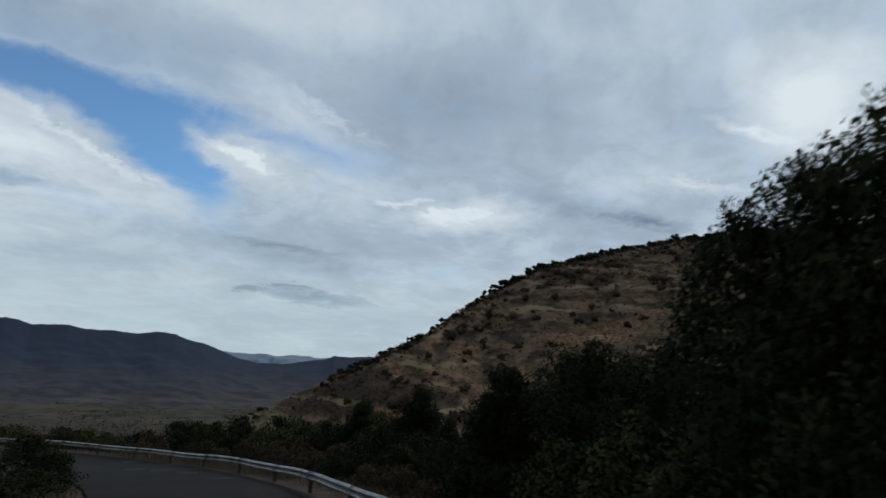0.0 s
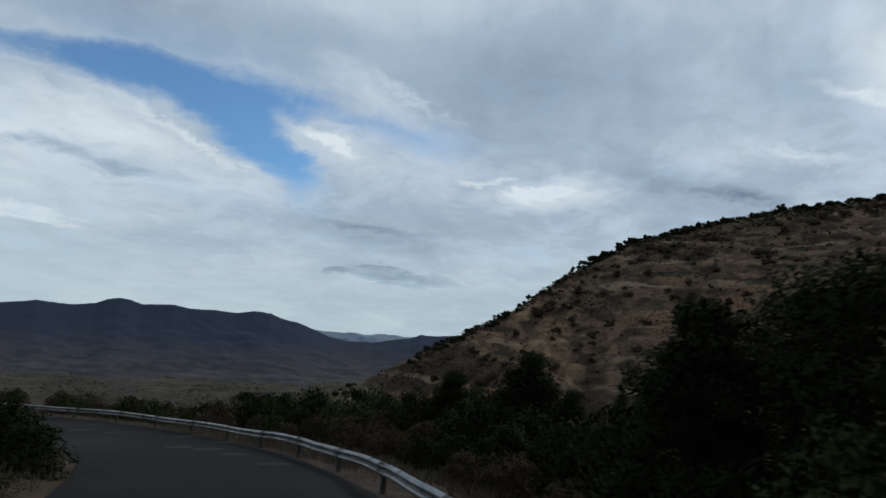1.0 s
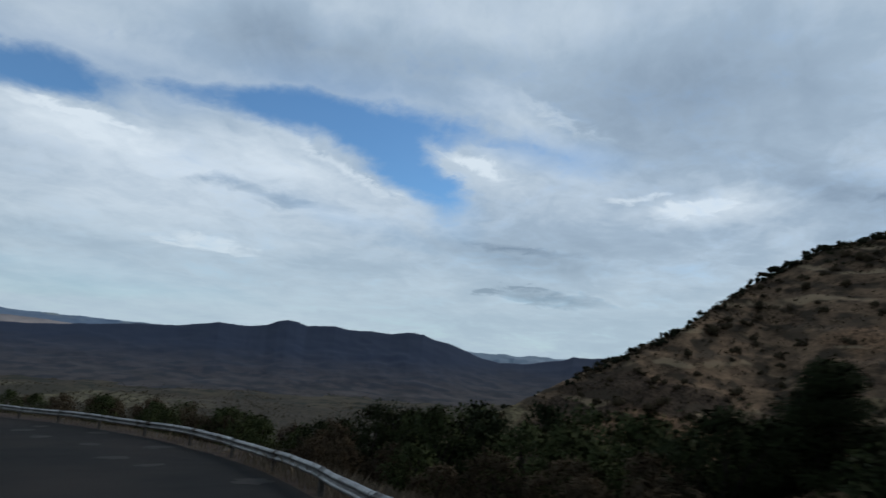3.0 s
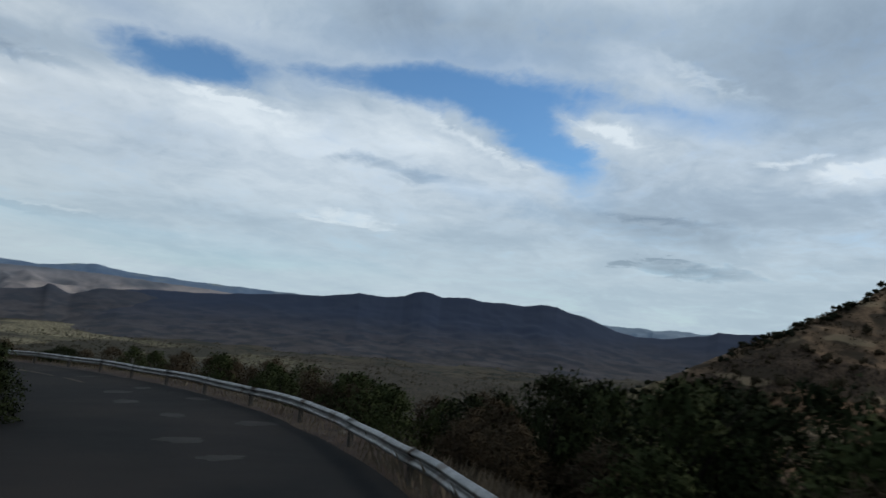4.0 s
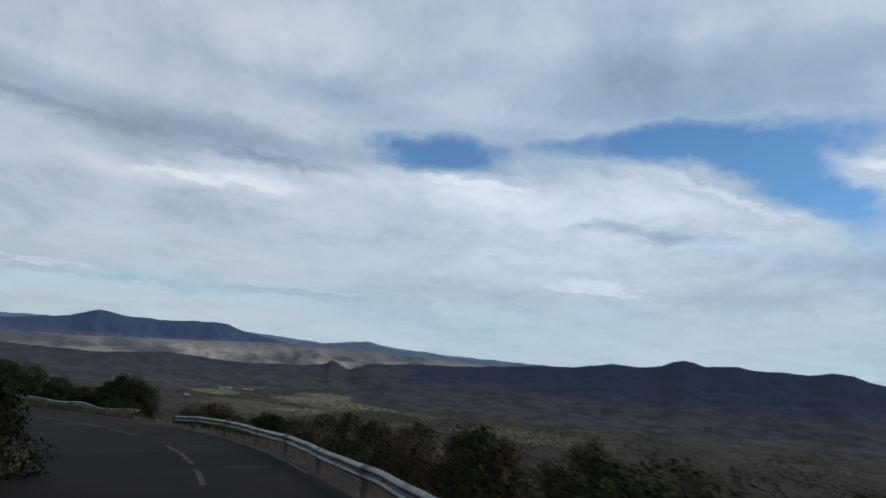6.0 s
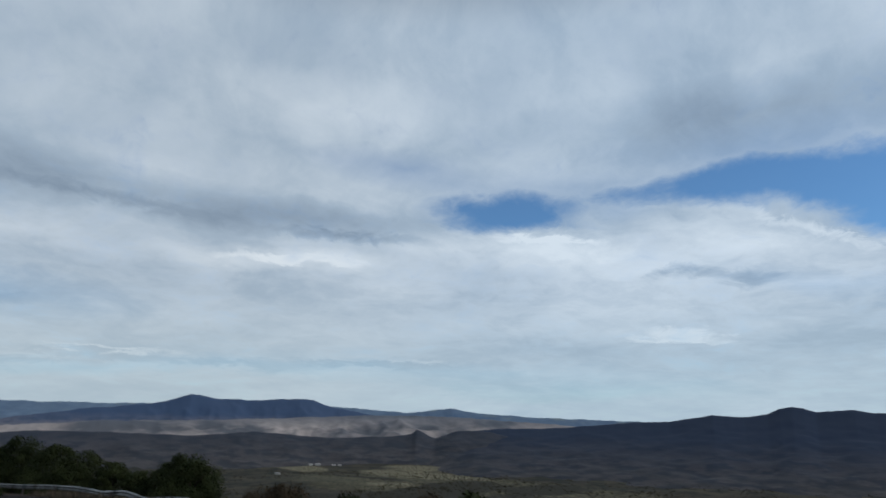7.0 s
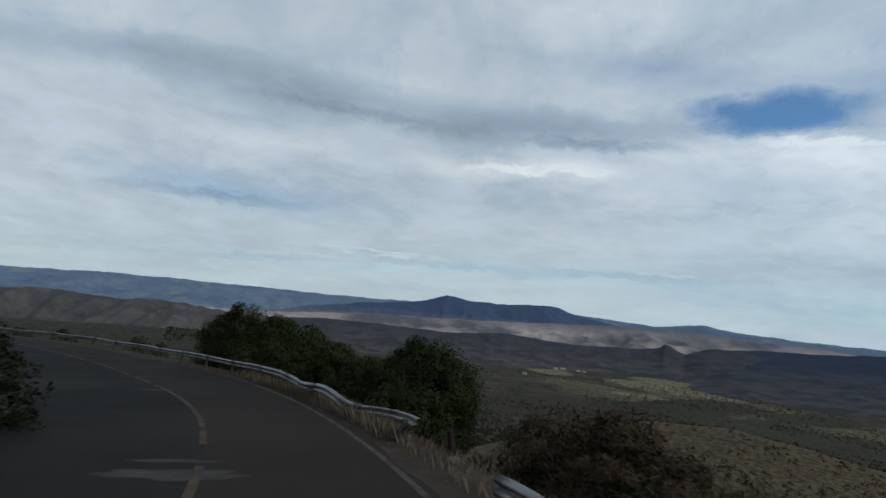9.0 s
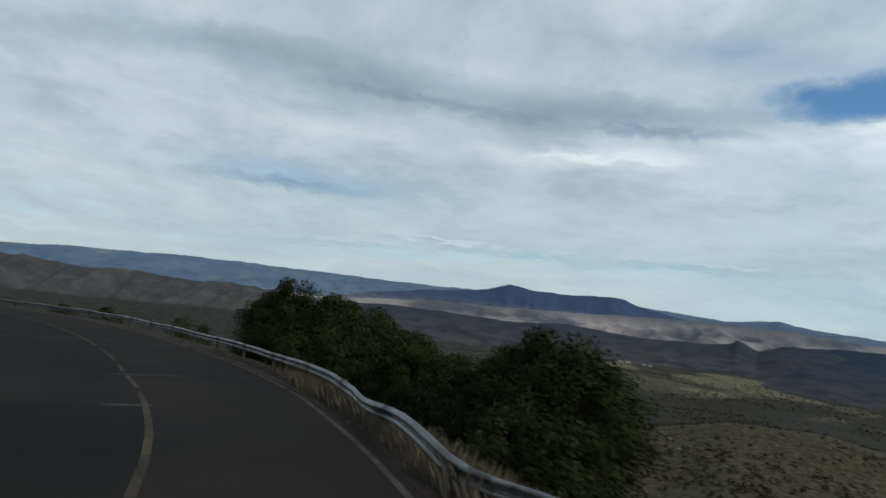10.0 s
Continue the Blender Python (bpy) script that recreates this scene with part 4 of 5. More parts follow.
def leaf_mesh(name, clumps, per, leaf, mat, seed, narrow=0.55, core=0):
    """Many small leaf blades round the clump centres (x, y, z, radius); the largest clumps have a dense inner mass of twigs and leaves."""
    r = np.random.RandomState(seed)
    c = np.repeat(np.array(clumps), per, axis=0)
    n = len(c)
    v = r.normal(size=(n, 3))
    v /= np.linalg.norm(v, axis=1)[:, None]
    p = c[:, :3] + v * (c[:, 3] * r.uniform(0.25, 1.08, n) ** 0.6)[:, None] * np.array([1, 1, 0.8])
    a = r.normal(size=(n, 3))
    a /= np.linalg.norm(a, axis=1)[:, None]
    b = np.cross(a, r.normal(size=(n, 3)))
    b /= np.linalg.norm(b, axis=1)[:, None]
    s = (leaf * r.uniform(0.6, 1.35, n))[:, None]
    blade = np.stack([p - a * s * 0.5 - b * s * narrow * 0.5, p - a * s * 0.35 + b * s * narrow * 0.55, p + a * s * 0.6], 1).reshape(-1, 3)
    # blades turn their faces outwards, away from the middle of their clump and of the whole crown
    middle = np.array(clumps)[:, :3].mean(0) if len(clumps) < 200 else None
    out = v + (0 if middle is None else (p - middle) / (np.abs(p - middle).max() + 1e-6) * 0.8)
    out = out + np.array([0, 0, 0.15])
    out /= np.linalg.norm(out, axis=1)[:, None] + 1e-9
    tri = blade.reshape(-1, 3, 3)
    back = (np.cross(tri[:, 1] - tri[:, 0], tri[:, 2] - tri[:, 0]) * out).sum(1) < 0
    faces = np.arange(3 * n).reshape(-1, 3)
    faces[back] = faces[back][:, ::-1]
    face_n = np.cross(tri[:, 1] - tri[:, 0], tri[:, 2] - tri[:, 0]) * np.where(back, -1, 1)[:, None]
    face_n /= np.linalg.norm(face_n, axis=1)[:, None] + 1e-9
    bend = out * 0.75 + face_n * 0.25
    bend /= np.linalg.norm(bend, axis=1)[:, None] + 1e-9
    verts, normals, faces = blade.tolist(), np.repeat(bend, 3, axis=0).tolist(), faces.tolist()
    for cx, cy, cz, cr in sorted(clumps, key=lambda c: -c[3])[:core]:
        i = len(verts)
        knob = KNOB_V * r.uniform(0.62, 0.86, len(KNOB_V))[:, None] * cr * np.array([1, 1, 0.8]) + np.array([cx, cy, cz])
        way = KNOB_V + (0 if middle is None else (knob - middle) / (np.abs(knob - middle).max() + 1e-6) * 0.8)
        verts += knob.tolist()
        normals += (way / (np.linalg.norm(way, axis=1)[:, None] + 1e-9)).tolist()
        faces += [[a + i for a in f] for f in KNOB_F]
    me = bpy.data.meshes.new(name)
    me.from_pydata(verts, [], faces)
    me.materials.append(mat)
    me.update()
    me.normals_split_custom_set_from_vertices(normals)
    return me


def make_tree(name, label, category, group, shape, seed, leaves, leaf, mat, limbs=7, height=4.0, width=4.0, count=96, narrow=0.55, tiers=0):
    """A trunk with limbs and a crown of leaf clumps; shape gives the crown's half width at each height from 0 to 1."""
    r = random.Random(seed)
    root = tagged(new(name), label, category, group)
    clumps = []
    stem = [(0, 0, -0.4)]
    for k in range(1, 5):
        stem.append((r.uniform(-0.12, 0.12) * k * 0.5, r.uniform(-0.12, 0.12) * k * 0.5, height * 0.74 * k / 4))
    rad = 0.032 * height
    part("trunk", stalk(stem, [rad * (1 - 0.2 * k) for k in range(5)]), BARK, root, "dark rough trunk", smooth=True)
    for k in range(limbs):
        h = 0.12 + 0.78 * (k + 0.5) / limbs
        base = Vector(stem[0]).lerp(Vector(stem[4]), min(1, h * 0.9))
        az = k * 2.4 + r.uniform(-0.5, 0.5)
        reach = shape(h) * width / 2 * r.uniform(0.6, 0.85)
        tip = Vector((base.x + reach * math.cos(az), base.y + reach * math.sin(az), height * min(0.93, h + r.uniform(0.02, 0.12))))
        mid = base.lerp(tip, 0.5) + Vector((0, 0, 0.05 * height))
        part("limb", stalk([base, mid, tip], [rad * 0.30, rad * 0.18, rad * 0.04], 5), BARK, root, smooth=True)
    for k in range(count):
        h = r.uniform(0.06, 0.97)
        half = shape(h) * width / 2
        az, q = r.uniform(0, 2 * math.pi), math.sqrt(r.uniform(0.0, 1.0))
        q = q * r.uniform(0.8, 1.08)
        size = r.uniform(0.06, 0.125) * (96 / count) ** 0.33 * width * (0.75 + 0.5 * shape(h))
        if tiers:
            # boughs stand in loose tiers, gathered round a few bearings, with air between
            level = int(h * tiers)
            h = min(0.97, (level + 0.5) / tiers + r.uniform(-0.3, 0.3) / tiers)
            half = shape(h) * width / 2
            az = (level * 1.3 + 2 * math.pi * r.randrange(6) / 6) + r.uniform(-0.42, 0.42)
            size *= 0.95
            q = 0.12 + 0.92 * q
        clumps.append((half * 0.88 * q * math.cos(az), half * 0.88 * q * math.sin(az), height * h * 0.94, size))
    crown = new("crown", leaf_mesh("crown", clumps, leaves // count, leaf, mat, seed, narrow))
    crown.parent = root
    return root


ROUND = lambda h: max(0.05, math.sin(math.pi * min(1, 0.16 + 0.84 * h)) ** 0.6 * (1 - 0.15 * h))
CONE = lambda h: max(0.05, (1 - h ** 1.5) ** 0.95 * (0.95 + 0.08 * math.sin(11 * h)))
PINE = lambda h: max(0.07, (1 - h ** 1.35) ** 0.9 * min(1.0, 0.6 + 2.0 * h))
TALL = lambda h: max(0.05, math.sin(math.pi * min(1, 0.12 + 0.86 * h)) ** 0.8 * 0.9)
LOW = lambda h: max(0.1, (1 - h * h) ** 0.5)
TREE_GROUP, BUSH_GROUP, SCRUB_GROUP, SHRUB_GROUP = "evergreen trees by the road", "bushes by the road", "dry scrub by the road", "shrubs on the hill"
KNOLLBRUSH = material("knoll_brush", (0.042, 0.039, 0.023), (0.088, 0.074, 0.044), 0.9, 0.05, 1.0, 0.0, island=0.5, spec=0.05)
KINDS = {
    "oak": [make_tree("tree", "dark evergreen tree with a ragged crown on the bank", "tree", TREE_GROUP, TALL if k % 2 else ROUND, 100 + k, 20000, 0.070, LEAF_DARK, 9) for k in range(3)],
    "juniper": [make_tree("juniper_tree", "dark dense pointed juniper tree below the road", "tree", TREE_GROUP, CONE, 120 + k, 30000, 0.075, LEAF_DARK, 12, count=170) for k in range(1)],
    "pine": [make_tree("pine_tree", "dark pine tree with open layered boughs", "tree", TREE_GROUP, PINE, 130 + k, 36000, 0.08, LEAF_DARK, 16, count=150, narrow=0.42, tiers=7) for k in range(1)],
    "round": [make_tree("tree", "rounded dark green tree beside the guard rail", "tree", TREE_GROUP, ROUND, 140 + k, 31000, 0.073, LEAF_SHADE, 9) for k in range(3)],
    "bush": [make_tree("bush", "dark green leafy bush on the slope", "bush", BUSH_GROUP, LOW, 160 + k, 3800, 0.122, LEAF, 6, 3.0, 3.4) for k in range(3)],
    "scrub": [make_tree("scrub", "brown dry thorny scrub on the bank", "bush", SCRUB_GROUP, LOW, 180 + k, 3500, 0.25, SCRUB, 8, 3.0, 3.4, narrow=0.13) for k in range(3)],
    "thick": [make_tree("bush", "nearly black evergreen bush under the trees", "bush", BUSH_GROUP, LOW, 220 + k, 4300, 0.12, LEAF_DARK, 6, 3.0, 3.4) for k in range(2)],
    "inner": [make_tree("roadside_bush", "dense dark bush overhanging the inner road edge", "bush", BUSH_GROUP, LOW, 200 + k, 6000, 0.117, LEAF_DARK, 6, 3.0, 3.4) for k in range(2)],
}
SIZE = {"oak": (4.0, 4.0), "juniper": (4.0, 4.0), "pine": (4.0, 4.0), "round": (4.0, 4.0), "bush": (3.0, 3.4), "scrub": (3.0, 3.4), "inner": (3.0, 3.4), "thick": (3.0, 3.4)}
USED = set()
TURN = {}
plant_rng = random.Random(5)


def plant(kind, s, d, rise, width):
    """Stands at s, d by the road with its top at rise over the road there."""
    p = on_road(s, d)
    base = float(ground_z(p.x, p.y)[0])
    TURN[kind] = TURN.get(kind, -1) + 1
    k = TURN[kind] % len(KINDS[kind])
    h0, w0 = SIZE[kind]
    tall = max(0.6, p.z + rise - base) + 0.15
    base -= 0.15
    m = Matrix.Translation((p.x, p.y, base)) @ pose(0, 0, 0, 0, 0, plant_rng.uniform(0, 360)) @ Matrix.Diagonal((width / w0, width / w0, tall / h0, 1))
    ob = KINDS[kind][k]
    if (kind, k) in USED:
        copy_thing(ob, m @ Matrix.Diagonal((*(1 / v for v in ob.scale), 1)))
    else:
        USED.add((kind, k))
        ob.matrix_basis = m


PLANTS = """oak 6.6 6.9 6.9 5.4; oak 8.6 5.9 5.9 4.0; oak 7.9 6.7 6.7 4.6; bush 10 6.4 2.4 3.6; bush 9 5.0 1.7 2.6; bush 12 8.8 3.0 4.2; bush 13.4 6.0 1.9 3.0; bush 11 4.9 1.2 2.4; oak 9.4 7.6 5.2 4.0; oak 5.6 8.0 8.0 5.0; oak 7.6 8.6 6.5 4.4; oak 15.6 7.6 4.75 5.6; oak 12.6 7.8 4.4 4.8; oak 17.5 8.8 4.5 5.2; oak 14.0 8.2 4.2 4.4; bush 12.5 6.6 2.6 3.2; oak 10.6 8.0 3.6 3.4
juniper 26.3 9.0 3.75 5.8; thick 24.6 7.6 1.6 3.4; thick 22.6 7.4 1.5 3.2; thick 26 7.0 1.5 3.0; thick 25 11.8 2.0 4.0; thick 28 11.6 1.8 4.0; juniper 24.6 9.2 2.4 3.2; pine 30.4 9.0 3.2 5.0; bush 29.6 10.6 2.0 3.8; pine 16.2 5.5 4.0 4.8; juniper 30.5 19.1 2.5 3.4; thick 20 10 1.8 4.0; thick 22.5 9.5 1.5 3.4; thick 24 11.4 2.0 3.4; thick 28.4 9.4 2.0 3.4; bush 33 12.6 2.6 4.0; bush 21 12.6 1.8 4.2; bush 26.5 12.5 1.8 3.8
thick 39 8.2 1.7 4.0; bush 38 10.4 1.6 4.0; bush 35 10.8 1.4 4.0; thick 33 10.3 1.6 3.6; bush 30 11.3 2.1 4.4; bush 29 8.9 2.1 3.6; bush 33 7.6 2.0 3.4; thick 31 7.4 2.2 3.4
scrub 30.6 5.8 1.0 2.6; scrub 33.4 6.2 1.0 2.6; scrub 28.6 5.0 0.8 2.2; scrub 31.8 6.8 1.3 2.8; scrub 35.4 5.8 0.9 2.6; scrub 18 4.4 0.6 1.8; scrub 20.5 4.6 0.7 2.0; scrub 23 4.5 0.6 1.8; thick 25 5.3 0.9 2.2; scrub 28 5.2 0.8 2.0; scrub 28.4 6.4 1.1 2.4; scrub 32 5.4 0.8 2.2; bush 32.2 8.6 1.9 3.6; bush 34.6 7.4 1.5 3.2; thick 34.2 9.2 1.6 3.6; thick 28.6 7.6 1.6 3.2; bush 31.5 9.6 2.0 3.8; bush 36 9.0 1.3 3.6; thick 20 6.0 1.6 2.8; thick 24 6.4 1.3 3.0; thick 27 6.8 1.5 3.0; bush 14 5.8 2.0 2.8; scrub 22 5.2 0.7 2.4; thick 26 4.8 0.8 2.0; scrub 30 4.8 0.7 2.0; scrub 36 4.8 0.6 2.1; bush 11 5.2 1.4 2.6; bush 17 5.0 1.0 2.4
thick 45 10 1.7 3.8; bush 43 8.7 1.6 3.4; thick 41 7.8 1.6 3.2; thick 46 9.9 1.0 3.0; bush 46 4.4 1.1 2.0; scrub 43 4.6 0.6 1.8; scrub 42 5.2 0.8 2.0; scrub 51 4.8 0.7 1.8; scrub 39.5 5.4 0.8 2.2; bush 48 7.4 0.7 2.6; bush 38.5 5.6 0.9 2.4; bush 39.5 7.2 1.9 3.4; thick 40.5 9.5 2.0 3.8; bush 42.5 11.4 1.8 3.8; bush 37 8.0 1.6 3.4; scrub 45 7.0 0.9 3.0; scrub 47 8.2 0.9 3.0; scrub 44.5 5.8 0.7 2.4; thick 48.5 10 0.8 3.4; scrub 50 8.5 0.5 3.0; bush 44 13 1.9 4.4; thick 47.5 13.5 1.2 4.2; thick 41.5 14 2.2 4.4; bush 39 12.5 2.2 4.2; scrub 53 8.0 0.3 3.0; scrub 56 7.4 0.3 2.8; scrub 60 7.8 0.2 3.0; scrub 64 7.4 0.2 3.0; scrub 68 7.2 0.2 3.0
bush 51 5.5 1.15 2.9; bush 53.5 7.2 1.0 3.2; bush 48.6 5.1 1.2 2.8; thick 44.0 7.8 1.8 3.2; bush 56.5 5.4 1.1 2.6; scrub 80 4.8 0.4 2.2; scrub 58 6.0 1.2 3.0; bush 61 5.2 1.3 2.6; scrub 54.5 6.2 1.1 3.2; bush 57.5 7.4 1.1 3.4; scrub 66 6.0 1.1 3.0; bush 69.5 5.2 1.2 2.4; scrub 72 5.6 1.0 2.8; bush 49.5 6.2 0.9 2.6; bush 52.5 6.8 0.9 3.2; thick 46.5 7.2 0.9 3.0; scrub 79 4.8 0.5 2.2; scrub 70.5 7.0 0.8 3.2; scrub 63.5 7.4 0.8 3.2; bush 54 4.5 0.9 1.9; bush 66 4.6 1.1 2.0; scrub 64 4.6 1.0 1.9; thick 75 4.8 0.8 2.0; scrub 50 5.5 1.0 2.6; scrub 57 4.7 0.9 1.7; scrub 51 5.6 0.9 2.0; bush 56 4.7 0.8 1.8; scrub 62 5.3 1.1 2.4; scrub 61 5.8 1.0 2.0
scrub 85.8 6.2 0.85 2.6; scrub 84 6.4 1.0 3.2; scrub 87.2 6.6 0.45 2.4; scrub 85 7.6 0.9 3.2; thick 82.4 5.6 0.0 2.4; thick 84.6 7.0 0.5 3.0; thick 86.4 7.2 0.3 2.6; thick 76 5.0 0.9 2.0; scrub 82.6 5.2 0.4 2.2; thick 77.4 5.2 0.6 2.4; scrub 75 5.8 0.7 2.6; scrub 81 6.8 0.2 2.4; scrub 85 6.6 0.4 3.0; scrub 83 7.2 0.3 2.6; bush 81 7.6 0.0 1.8
bush 141 6.4 0.8 3.4; bush 130 7.2 0.8 2.8; bush 148 5.6 0.7 3.2; bush 124 6.0 0.6 1.8; bush 104.5 3.6 0.75 1.5
round 111.0 5.6 3.7 5.0; round 113.2 5.2 3.0 4.0; round 108.0 6.2 3.1 5.4; round 105.0 6.4 2.6 5.2; round 102.2 6.8 1.9 4.4; round 94.2 7.0 2.0 4.6; round 95.6 7.6 2.35 5.4; round 98.0 7.9 1.8 4.8; round 100.2 7.4 1.3 3.8; bush 92.6 6.2 0.6 2.6; bush 103.5 4.6 1.2 2.4; bush 107 4.6 1.2 2.4; scrub 91.2 9.6 -1.7 2.6; scrub 89.6 8.8 -1.5 2.6; bush 94 5.4 0.6 2.0
inner 25 -5.9 1.6 2.8; inner 24 -5.2 1.2 1.9; inner 14 -5.6 1.0 2.4; inner 33 -6.6 1.7 2.0; inner 48 -5.2 2.0 3.0; inner 49.5 -4.9 1.4 2.4; inner 47 -6.6 2.0 3.0; inner 56 -4.9 2.0 2.8; inner 77 -5.2 1.6 2.0; inner 81 -5.0 1.7 2.6; inner 86.5 -5.0 1.9 3.0; inner 54 -5.6 2.1 2.4; inner 20 -5.6 0.8 2.0; inner 52 -7 2.0 2.8; inner 61 -5.0 2.0 2.8; inner 63 -6.4 1.8 2.6; inner 84 -5.6 1.8 2.6"""
for row in PLANTS.replace("\n", ";").split(";"):
    kind, *nums = row.split()
    plant(kind, *map(float, nums))


# scrub on the bank below the rail, thinning with distance
for k in range(80):
    s = plant_rng.uniform(30, 86)
    d = 6.2 + 11 * plant_rng.random() ** 1.5
    p = on_road(s, d)
    fall = p.z - float(ground_z(p.x, p.y)[0])
    if 90 < s < 114 and d < 11:
        continue
    plant(plant_rng.choice(("scrub", "scrub", "bush")), s, d, plant_rng.uniform(0.9, 1.9) - fall, plant_rng.uniform(1.8, 3.4))


# ---- shrubs and trees on the brown hill, each its own object ----
def small_shrub(name, label, seed, n, size, mat, flat):
    r = random.Random(seed)
    clumps = [(r.uniform(-0.5, 0.5) * size, r.uniform(-0.5, 0.5) * size, size * flat * r.uniform(0.3, 0.8), size * r.uniform(0.22, 0.4)) for _ in range(9)]
    me = leaf_mesh(name, clumps, n // 9, size * 0.12, mat, seed, 0.8, core=9)
    ob = new(name, me)
    return tagged(ob, label, "shrub", SHRUB_GROUP)


HILL_KINDS = [small_shrub("hill_shrub", "dark rounded shrub on the dry grass hill", 300 + k, 270, 3.0, HILLSHRUB, 1.0) for k in range(4)]
CREST_KINDS = [small_shrub("crest_tree", "small dark tree on the hill crest", 320 + k, 360, 4.6, LEAF_HILL, 0.85) for k in range(3)]
hill_rng = random.Random(11)
first = set()
SEEN = {}


def scatter(kinds, x, y, scale):
    SEEN[kinds[0].name] = SEEN.get(kinds[0].name, -1) + 1
    k = SEEN[kinds[0].name] % len(kinds)
    z = surface_z(x, y) - 0.2
    m = Matrix.Translation((x, y, z)) @ pose(0, 0, 0, 0, 0, hill_rng.uniform(0, 360)) @ Matrix.Diagonal((scale, scale, scale * hill_rng.uniform(0.85, 1.3), 1))
    ob = kinds[k]
    if ob.name in first:
        copy_thing(ob, m @ Matrix.Diagonal((*(1 / v for v in ob.scale), 1)))
    else:
        first.add(ob.name)
        ob.matrix_basis = m


placed = 0
while placed < 400:
    az = hill_rng.uniform(-42, 22)
    if az > 9 and hill_rng.random() < 0.6:
        continue
    D = float(np.interp(az, HILL_B[::-1], HILL_D[::-1]))
    r = D - abs(hill_rng.gauss(0, 1)) * 62
    if r < 215:
        continue
    x, y = -r * math.sin(radians(az)), r * math.cos(radians(az))
    # shrubs gather along ledges and gullies
    if wave(np.array([x]), np.array([y]), 30.0, 12.0)[0] < hill_rng.uniform(-0.7, 0.3):
        continue
    scatter(HILL_KINDS, x, y, hill_rng.choice((0.4, 0.55, 0.75, 1.0, 1.4)))
    placed += 1
for k in range(290):
    az = hill_rng.uniform(-40, 17)
    D = float(np.interp(az, HILL_B[::-1], HILL_D[::-1]))
    if az > 8 and hill_rng.random() < 0.75:
        continue
    r = D + hill_rng.uniform(-7, 3)
    scatter(CREST_KINDS, -r * math.sin(radians(az)), r * math.cos(radians(az)), hill_rng.choice((0.34, 0.45, 0.55, 0.75)) * (1.0 if az < 4 else 0.75))
for az, D, sc in ((-5.75, 405, 1.15), (-7.6, 412, 1.05), (-5.2, 402, 0.8), (-6.5, 408, 0.7), (-7.1, 409, 0.8)):
    scatter(CREST_KINDS, -D * math.sin(radians(az)), D * math.cos(radians(az)), sc)


# ---- countless things: valley scrub, straw grass, gravel ----
def valley_points(count, r0, r1, a0, a1, s0, s1, seed, thin=0.0, power=1.0, gap=40.0, patch=90.0):
    r = np.random.RandomState(seed)
    az = np.radians(r.uniform(a0, a1, count))
    rad = r0 * (r1 / r0) ** (r.uniform(0, 1, count) ** power)
    x, y = MID[0] - rad * np.sin(az), MID[1] + rad * np.cos(az)
    s, d, z = off_road(x, y)
    keep = (wave(x, y, patch, 21.0) > thin + r.uniform(-0.25, 0.25, count)) & (d > gap)
    x, y, rad = x[keep], y[keep], rad[keep]
    z = ground_z(x, y)
    s = r.uniform(s0, s1, len(x)) * np.interp(rad, (100, 2000), (0.8, 1.7))
    return list(zip(x, y, z, s))


VSCRUB = material("valley_bushes", (0.034, 0.033, 0.020), (0.070, 0.061, 0.036), 0.95, 0.02, 0.3, 0.0, island=0.4)



def thicket(name, label, pts, per, leaf, mat, seed):
    """Low twiggy growth over a slope, as one tangle."""
    clumps = [(x, y, z + s * 0.35, s) for x, y, z, s in pts]
    return tagged(new(name, leaf_mesh(name, clumps, per, leaf, mat, seed, 0.7)), label, "scrub", kind="stuff")


thicket("valley_scrub", "countless olive and brown bushes over the valley", valley_points(42000, 380, 2200, -8, 104, 0.9, 3.0, 31, -0.02, 0.8, 40.0, 150.0), 8, 2.2, VSCRUB, 3)


CANYONSCRUB = material("canyon_brush", (0.021, 0.021, 0.013), (0.048, 0.042, 0.025), 0.95, 0.02, 0.3, 0.0, island=0.4)
thicket("canyon_scrub", "dense dark brush over the slopes below the fields", valley_points(7500, 320, 950, 36, 86, 1.3, 3.2, 41, 0.0, 1.0, 40.0, 110.0), 14, 1.5, CANYONSCRUB, 8)
thicket("slope_scrub", "low brown scrub covering the slope below the road", valley_points(2600, 40, 240, -50, 135, 0.5, 1.2, 33, -0.5, 1.0, 9.0), 26, 0.42, SCRUB, 4)
thicket("knoll_shrubs", "olive shrubs dotted over the dry pasture knoll", valley_points(3000, 120, 420, 30, 92, 0.5, 2.0, 35, 0.05, 1.0, 40.0, 40.0), 34, 0.55, KNOLLBRUSH, 6)
thicket("knoll_brush", "brown brush over the dry pasture knoll", valley_points(5200, 120, 420, 30, 92, 0.4, 1.5, 36, -0.1, 1.0, 40.0, 30.0), 18, 0.5, KNOLLBRUSH, 7)
ca = np.random.RandomState(78)
cb = np.radians(ca.uniform(-40, 9, 800))
cD = np.interp(np.degrees(cb), HILL_B[::-1], HILL_D[::-1]) + ca.uniform(-6, 3, 800)
cx, cy = -cD * np.sin(cb), cD * np.cos(cb)
thicket("crest_brush", "dark brush fringing the hill crest", list(zip(cx, cy, hill_z(cx, cy), ca.uniform(0.5, 1.5, 800))), 50, 0.45, HILLSHRUB, 19)
cb = np.radians(ca.uniform(-42, -9, 520))
cD = np.interp(np.degrees(cb), HILL_B[::-1], HILL_D[::-1]) + -26 * ca.uniform(0, 1, 520) ** 1.6 + 2
cx, cy = -cD * np.sin(cb), cD * np.cos(cb)
